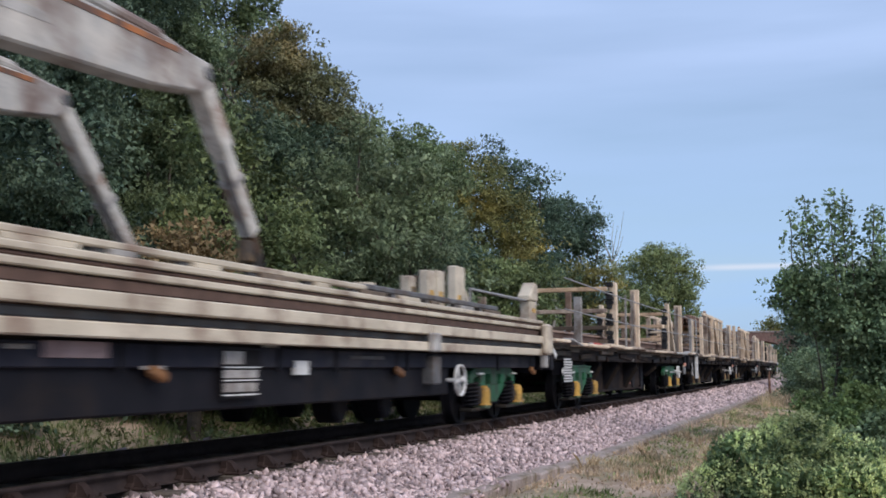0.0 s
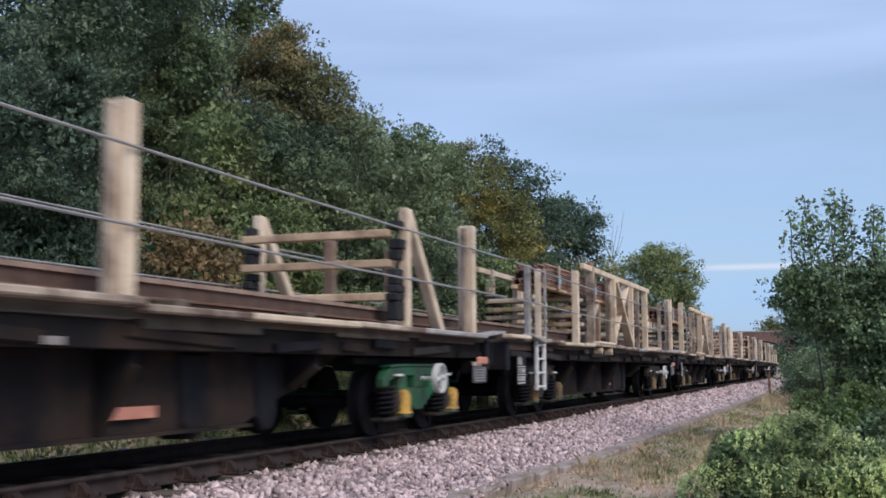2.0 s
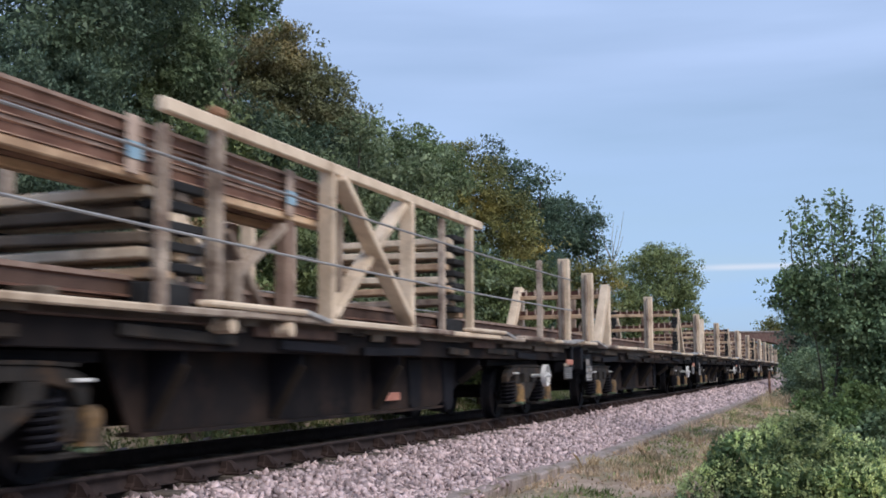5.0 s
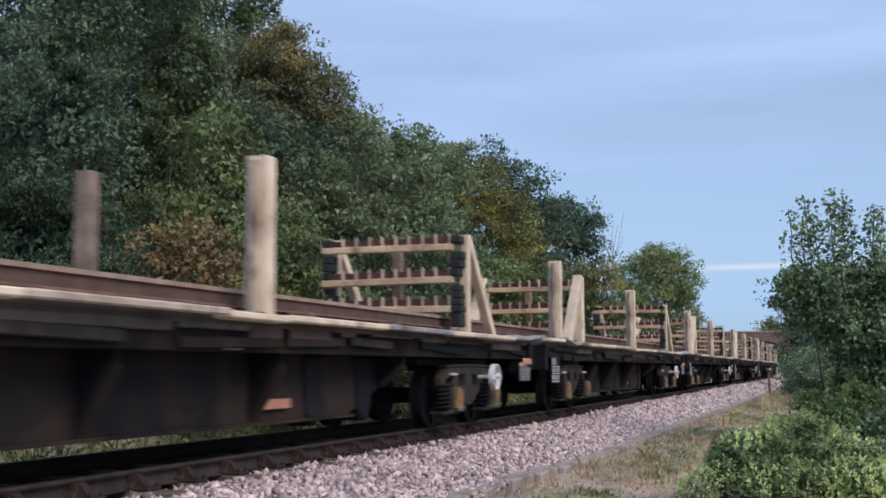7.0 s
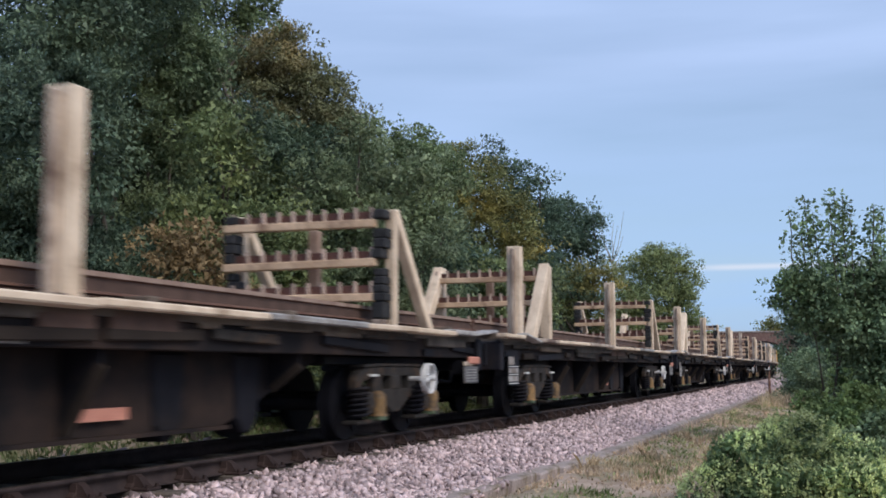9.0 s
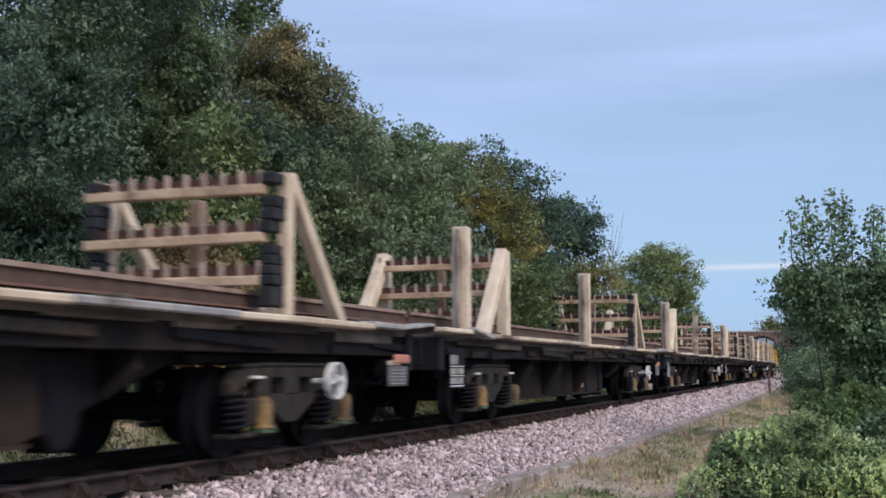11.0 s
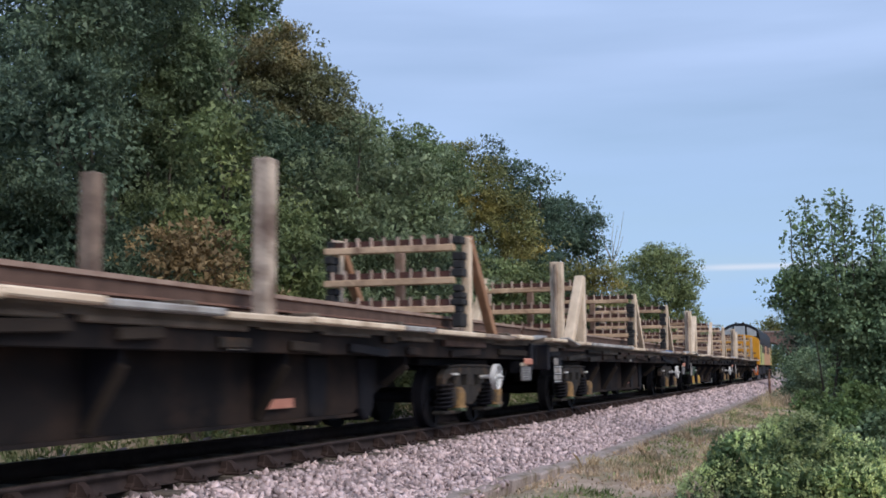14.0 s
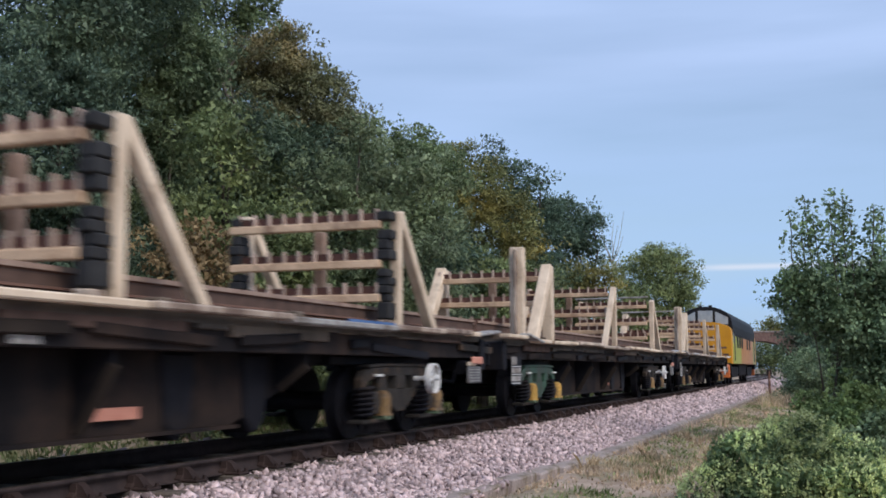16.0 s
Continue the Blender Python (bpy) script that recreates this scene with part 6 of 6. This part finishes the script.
def crane_wagon():
    w = thing("crane_wagon", "black wagon with cream sides carrying two folded rail cranes", "railway wagon", "wagons of the train")
    underframe(w, ("green", "green"), 51, False, 2.3, WAGON - 14.15, (0.4, 1.0), rim=0.20, rim_z=0.67, rim_d=0.035)
    bands = ((1.05, 1.165, 1.42, "cream", "cream lower side rail"), (1.175, 1.25, 1.31, "slate", "grey recessed strip"), (1.26, 1.385, 1.44, "cream", "cream upper side rail"),
             (1.395, 1.49, 1.34, "webrust", "brown strip"), (1.50, 1.56, 1.37, "cream", "pale strip"), (1.565, 1.60, 1.33, "webrust", "brown strip"), (1.605, 1.665, 1.36, "cream", "worn pale top strip"))
    R = random.Random(4)
    for s in (-1, 1):
        for z0, z1, d, m, lab in bands:
            cut = 12.85 - HALF
            for x0, x1 in ((-HALF, cut - 0.02), (cut + 0.02, HALF - 0.15)):
                part("side_strip", box(bmesh.new(), x0, x1, s * (d - 0.05) - 0.05, s * (d - 0.05) + 0.05, z0, z1, 0.012), M[m], w, lab)
        part("top_rail", box(bmesh.new(), -HALF, 11.0 - HALF, s * 1.27 - 0.05, s * 1.27 + 0.05, 1.71, 1.77, 0.012), M["cream"], w, "worn pale top rail")
        part("top_pipe", box(bmesh.new(), 11.02 - HALF, 16.2 - HALF, s * 1.25 - 0.05, s * 1.25 + 0.05, 1.72, 1.79, 0.015), M["slate"], w, "grey-brown top rail")
        for k in range(14):
            x = -HALF + 0.4 + k * 1.15
            part("pipe_bracket", box(bmesh.new(), x - 0.05, x + 0.05, s * 1.25 - 0.04, s * 1.25 + 0.04, 1.66, 1.72), M["slate"], w)
            part("worn_packing", box(bmesh.new(), x + 0.1, x + R.uniform(0.3, 0.95), s * 1.29 - 0.03, s * 1.29 + 0.03, 1.665, 1.715, 0.008), M[R.choice(("cream", "plank", "oldwhite"))], w)
        part("side_backing", box(bmesh.new(), -HALF, HALF - 0.1, s * 1.265 - 0.015, s * 1.265 + 0.015, 1.07, 1.66), M["webrust"], w)
        part("side_clasp", box(bmesh.new(), 12.72 - HALF, 12.98 - HALF, s * 1.46 - 0.05, s * 1.46 + 0.05, 1.04, 1.28, 0.02), M["oldwhite"], w, "worn grey clasp")
        c = part("end_clasp", box(bmesh.new(), HALF - 0.52, HALF - 0.12, s * 1.45 - 0.08, s * 1.45 + 0.05, 1.06, 1.6, 0.04), M["cream"], w, "cream end casting")
        part("clasp_foot", box(bmesh.new(), HALF - 0.48, HALF - 0.26, s * 1.42 - 0.05, s * 1.42 + 0.05, 0.84, 1.06, 0.02), M["oldwhite"], c)
    part("side_skirt", box(bmesh.new(), -HALF, HALF - 4.7, -1.16, 1.16, 0.47, 1.2, 0.02), M["black"], w, "black equipment skirt")
    for s in (-1, 1):
        sill = part("side_sill", box(bmesh.new(), -HALF, HALF - 0.2, s * 1.19 - 0.025, s * 1.19 + 0.025, 0.84, 1.03, 0.01), M["sill"], w, "blue-black side sill")
        for x in (1.6, 3.4, 6.55, 9.1, 10.4, 12.5, 16.4):
            part("sill_bracket", box(bmesh.new(), x - HALF - 0.03, x - HALF + 0.03, s * 1.225 - 0.012, s * 1.225 + 0.012, 0.8, 1.04, 0.006), M["black"], sill)
    for xa, xb, za, zb, m, lab in ((5.67, 6.39, 0.91, 1.03, "dustpink", "dusty pink plate"), (5.28, 5.53, 0.965, 1.0, "oldwhite", "row of small white lettering"), (6.82, 7.13, 0.825, 0.855, "oldwhite", "row of small white lettering"), (10.76, 11.73, 0.935, 0.975, "slate", "row of worn grey lettering")):
        part("sill_mark", box(bmesh.new(), xa - HALF, xb - HALF, -1.23, -1.219, za, zb, 0.003), M[m], w, lab)
    for a, b, top, y, edged in ((12.98, 13.2, 2.04, -1.0, True), (13.68, 13.96, 2.17, -1.0, False), (13.99, 14.28, 2.19, -1.02, True), (14.86, 15.26, 2.33, -1.0, False)):
        p = part("deck_pillar", box(bmesh.new(), a - HALF, b - HALF, y - 0.07, y + 0.07, 1.30, top, 0.015), M["cream"], w, "cream deck pillar")
        if edged:
            part("pillar_edge", box(bmesh.new(), b - HALF + 0.002, b + 0.09 - HALF, y - 0.06, y + 0.06, 1.30, top + 0.02, 0.01), M["plank"], p, "brown timber edge")
        part("warning_tag", box(bmesh.new(), a + 0.06 - HALF, a + 0.2 - HALF, y - 0.078, y - 0.07, 1.83, 1.9), M["yellow"], p, "small yellow warning tag")
    part("pillar_stay", beam(bmesh.new(), (15.24 - HALF, -1.0, 2.0), (15.8 - HALF, -1.0, 1.66), 0.13, 0.10, 0.015, (0, 1, 0)), M["cream"], w)
    part("deck_dome", tube(bmesh.new(), (11.8 - HALF, -0.9, 1.30), (11.8 - HALF, -0.9, 1.86), 0.24, 0.17, 18), M["cream"], w, "cream domed cap")
    bm = slab(bmesh.new(), [(18.22 - HALF, 1.30), (18.66 - HALF, 1.30), (18.66 - HALF, 2.0), (18.22 - HALF, 2.0)], -1.27, -1.08, 0.02)
    e = part("end_pillar", bm, M["cream"], w, "cream gabled end pillar")
    part("pillar_head", slab(bmesh.new(), [(18.14 - HALF, 2.005), (18.7 - HALF, 2.005), (18.7 - HALF, 2.30), (18.52 - HALF, 2.33), (18.14 - HALF, 2.08)], -1.29, -1.06, 0.02), M["cream"], e, "slanting pillar head")
    part("warning_tag", box(bmesh.new(), 18.36 - HALF, 18.56 - HALF, -1.28, -1.27, 1.80, 1.87), M["yellow"], e, "small yellow warning tag")
    for y in (-1.2, 1.2):
        bm = bmesh.new()
        tube(bm, (15.1 - HALF, y, 2.0), (18.9 - HALF, y, 2.0), 0.02, None, 6)
        tube(bm, (15.1 - HALF, y, 1.5), (15.1 - HALF, y, 2.0), 0.02, None, 6)
        part("hand_rail", bm, M["wire"], w, "thin grey handrail")
    R = random.Random(3)
    for i in range(22):
        x = -HALF + 0.6 + i * 0.72
        L, hz = R.uniform(0.3, 0.9), R.uniform(0.08, 0.22)
        part("deck_clutter", box(bmesh.new(), -L / 2, L / 2, -0.14, 0.14, 0, hz, 0.03, pose(x, R.uniform(-1.1, -0.5), 1.52 if i % 2 else 1.44, 0, R.uniform(-4, 4), R.uniform(-12, 12))), M[R.choice(("cream", "steel", "plank", "white"))], w, "pale box of tackle on the deck")
        part("clutter_rest", box(bmesh.new(), x - 0.1, x + 0.1, -1.15, -0.45, 1.30, 1.44 if i % 2 == 0 else 1.52), M["grime"], w)
    for x in (7.0, 12.16, 18.38):
        hk = part("tow_hook", box(bmesh.new(), -0.11, 0.11, -0.04, 0.04, -0.045, 0.045, 0.02, pose(x - HALF, -1.25, 0.79, 0, 18, 0)), M["hook"], w, "rusty orange towing hook")
        part("hook_shank", box(bmesh.new(), x - HALF - 0.05, x - HALF + 0.05, -1.22, -1.0, 0.76, 1.02), M["black"], hk)
    data_panel(w, 8.02 - HALF, 8.71 - HALF, 0.57, 1.0, -1.222)
    part("grey_box", box(bmesh.new(), 13.2 - HALF, 13.5 - HALF, -1.32, -1.1, 0.62, 1.0, 0.02), M["slate"], w, "grey equipment box")
    part("placard", box(bmesh.new(), 9.43 - HALF, 9.73 - HALF, -1.23, -1.19, 0.77, 0.91), M["white"], w, "worn white placard")
    crane(w, 7.92 - HALF, -1.0, 1.0, 0.085)
    crane(w, 8.52 - HALF, 1.0, 1.32, 0.15)
    return w


def locomotive():
    """Nosed diesel locomotive: yellow ends, lime and orange sides, black curved roof."""
    w = thing("diesel_locomotive", "yellow-nosed diesel locomotive with lime and orange sides, black roof", "locomotive")

    def hull(x0, x1, half, z0, shoulder, top, n=10):
        bm = bmesh.new()
        prof = [(-half, z0), (half, z0), (half, shoulder)]
        prof += [(half * math.cos(math.pi * i / n), shoulder + (top - shoulder) * math.sin(math.pi * i / n) ** 0.8) for i in range(1, n)] + [(-half, shoulder)]
        a, b = [bm.verts.new((x0, u, v)) for u, v in prof], [bm.verts.new((x1, u, v)) for u, v in prof]
        k = len(prof)
        fs = [bm.faces.new(a[::-1]), bm.faces.new(b)] + [bm.faces.new((a[i], a[(i + 1) % k], b[(i + 1) % k], b[i])) for i in range(k)]
        bmesh.ops.recalc_face_normals(bm, faces=fs)
        return bm

    part("roof", hull(-8.55, 8.55, 1.34, 2.48, 2.98, 3.98), M["loco_dark"], w, "black curved roof")
    for x0, x1, m, lab in ((-8.5, -3.2, "loco_green", "lime green cab side"), (-3.2, 2.0, "loco_orange", "orange body side"), (2.0, 6.5, "loco_orange", "orange body side"), (6.5, 8.5, "loco_green", "lime green cab side")):
        part("body_side", box(bmesh.new(), x0 + 0.004, x1 - 0.004, -1.35, 1.35, 1.05, 2.5, 0.03), M[m], w, lab)
    for e in (-1, 1):
        part("nose", hull(*sorted((e * 9.4, e * 8.45)), 1.33, 1.05, 2.66, 3.16), M["loco_yellow"], w, "yellow nose")
        c = part("cab_front", hull(*sorted((e * 8.62, e * 8.4)), 1.325, 2.5, 2.98, 3.93), M["loco_dark"], w, "black windscreen surround")
        for y0, y1, za, zb in ((-1.14, -0.50, 3.30, 3.62), (-0.37, 0.37, 3.66, 3.66), (0.50, 1.14, 3.62, 3.30)):
            bm = bmesh.new()
            f0, f1 = e * 8.622, e * 8.66
            a = [bm.verts.new((f0, y, z)) for y, z in ((y0, 3.05), (y1, 3.05), (y1, zb + 0.1), (y0, za + 0.1))]
            c2 = [bm.verts.new((f1, y, z)) for y, z in ((y0, 3.05), (y1, 3.05), (y1, zb + 0.1), (y0, za + 0.1))]
            fs = [bm.faces.new(a), bm.faces.new(c2[::-1])] + [bm.faces.new((a[i], c2[i], c2[(i + 1) % 4], a[(i + 1) % 4])) for i in range(4)]
            bmesh.ops.recalc_face_normals(bm, faces=fs)
            part("windscreen", bm, M["glass"], c, "pale reflecting windscreen")
        for y, z in ((-0.95, 1.85), (-0.75, 1.55), (-1.05, 1.5)):
            part("nose_mark", box(bmesh.new(), *sorted((e * 9.402, e * 9.41)), y - 0.14, y + 0.14, z - 0.05, z + 0.05), M["rust"], w)
        for y in (-0.25, 0.25):
            part("roof_horn", box(bmesh.new(), *sorted((e * 8.3, e * 8.6)), y - 0.08, y + 0.08, 3.88, 4.04, 0.02), M["loco_dark"], w)
        part("buffer_beam", box(bmesh.new(), *sorted((e * 9.42, e * 9.2)), -1.28, 1.28, 0.75, 1.08, 0.02), M["black"], w)
        part("nose_door_panel", box(bmesh.new(), *sorted((e * 9.40, e * 9.415)), -0.4, 0.4, 1.3, 2.3, 0.004), M["loco_yellow"], w)
        part("front_cover", box(bmesh.new(), *sorted((e * 9.3, e * 9.5)), -1.22, -0.72, 0.35, 1.0, 0.03), M["loco_red"], w, "orange-red front cover")
        for y in (-0.87, 0.87):
            bm = bmesh.new()
            tube(bm, (e * 9.4, y, 1.05), (e * 9.75, y, 1.05), 0.1, None, 12)
            tube(bm, (e * 9.75, y, 1.05), (e * 9.82, y, 1.05), 0.24, None, 18)
            part("buffer", bm, M["black"], w)
        bm = bmesh.new()
        for s in (-1, 1):
            slab(bm, [(-2.2, 0.55), (-2.2, 0.9), (2.2, 0.9), (2.2, 0.55), (1.5, 0.35), (-1.5, 0.35)], s * 1.1 - 0.06, s * 1.1 + 0.06)
        fr = part("bogie", bm, M["black"], w)
        fr.location.x = e * 5.6
        for ax in (-1.9, 0, 1.9):
            bm = bmesh.new()
            tube(bm, (0, -0.8, 0), (0, 0.8, 0), 0.09, None, 10)
            for s in (-1, 1):
                tube(bm, (0, s * 0.68, 0), (0, s * 0.82, 0), 0.55, None, 28)
            o = part("wheelset", bm, M["black"], fr)
            o.location = (ax, 0, 0.55)
    part("fuel_tank", box(bmesh.new(), -2.6, 2.6, -1.15, 1.15, 0.4, 1.05, 0.05), M["black"], w)
    for x, wd in ((-7.9, 0.55), (7.3, 0.55)):
        part("cab_door", box(bmesh.new(), x, x + wd, -1.362, -1.345, 1.2, 2.7, 0.004), M["loco_dark"], w, "dark cab door")
    part("cab_side_window", box(bmesh.new(), -8.4, -7.98, -1.36, -1.345, 2.1, 2.62, 0.004), M["glass"], w)
    for x in (-6.2, -4.6, -3.0, 1.0, 3.0):
        part("body_grille", box(bmesh.new(), x, x + 1.1, -1.362, -1.345, 1.9, 2.6, 0.004), M["loco_dark"], w)
    return w


TRAIN = []                    # thing, place of its middle along the line at 8 s


def build_train():
    def mid(k):
        return 91.07 + HALF - PITCH * (10 - k) + (-0.3 if k < 4 else -0.55 + 0.08 * max(0, k - 5))
    std = "black bogie flat wagon with pale rail racks and stanchions"
    TRAIN.append((crane_wagon(), -89.99 - HALF))
    TRAIN.append((guard_wagon(), mid(1)))
    TRAIN.append((framed_wagon(True, 61, 0.0, (3.25, 11.1), ((1.40, 2.64, 0.09, "oldwhite"), (2.13, 2.63, 0.09, "timber"), (5.22, 2.85, 0.14, "timber"))), mid(2)))
    TRAIN.append((framed_wagon(False, 62, -1.45, (1.05, 9.5), ((3.17, 3.08, 0.24, "timber"), (5.88, 2.84, 0.13, "greytimber"))), mid(3)))
    first = rack_wagon(("grime", "grime"), 0, std, seed=11)
    TRAIN.append((first, mid(4)))
    for k in (5, 6, 7):
        TRAIN.append((copy_thing(first, Matrix()), mid(k)))
    TRAIN.append((rack_wagon(("grime", "grime"), 0, "black bogie flat wagon with pale racks, one brace rust-brown", "rustwood", 21, "greytimber"), mid(8)))
    w9 = rack_wagon(("grime", "grime"), 1, "black bogie flat wagon with three pale rail racks", seed=25)
    part("blue_edge_strip", box(bmesh.new(), 13.2 - U, 14.5 - U, -1.425, -1.412, 1.30, 1.36), M["blue"], w9, "blue painted stretch of edge")
    TRAIN.append((w9, mid(9)))
    w10 = rack_wagon(("dullgreen", "grime"), -1, "black bogie flat wagon with three pale racks, one green bogie", seed=28, pads=False, poles=("far",))
    TRAIN.append((w10, mid(10)))
    w11 = rack_wagon(("grime", "grime"), 1, "black bogie flat wagon with three pale racks behind the locomotive", seed=33, pads=False, poles=("near",))
    TRAIN.append((w11, mid(11)))
    TRAIN.append((locomotive(), 132.0 + 9.4))


build_train()


# ---------------------------------------------------------------- what moves
def on_line(s):
    """The pose of a vehicle whose middle is at s: its two bogies stand on the line."""
    x0, y0 = at(s - 6.7)
    x1, y1 = at(s + 6.7)
    return pose((x0 + x1) / 2, (y0 + y1) / 2, 0, 0, 0, math.degrees(math.atan2(y1 - y0, x1 - x0)))


def motions():
    for v, mid in TRAIN:
        walk(v, [(t, on_line(mid - SPEED * (t - 8.0))) for t in (i * 0.5 for i in range(33))])
        # wheels roll as the train comes on
        for o in [c for c in v.children_recursive if c.name.startswith("wheelset")]:
            rate = SPEED / o.location.z
            here = Matrix.Translation(o.location)
            walk(o, [(i / FPS, here @ Matrix.Rotation(-rate * i / FPS, 4, "Y")) for i in range(16 * FPS + 1)])


motions()
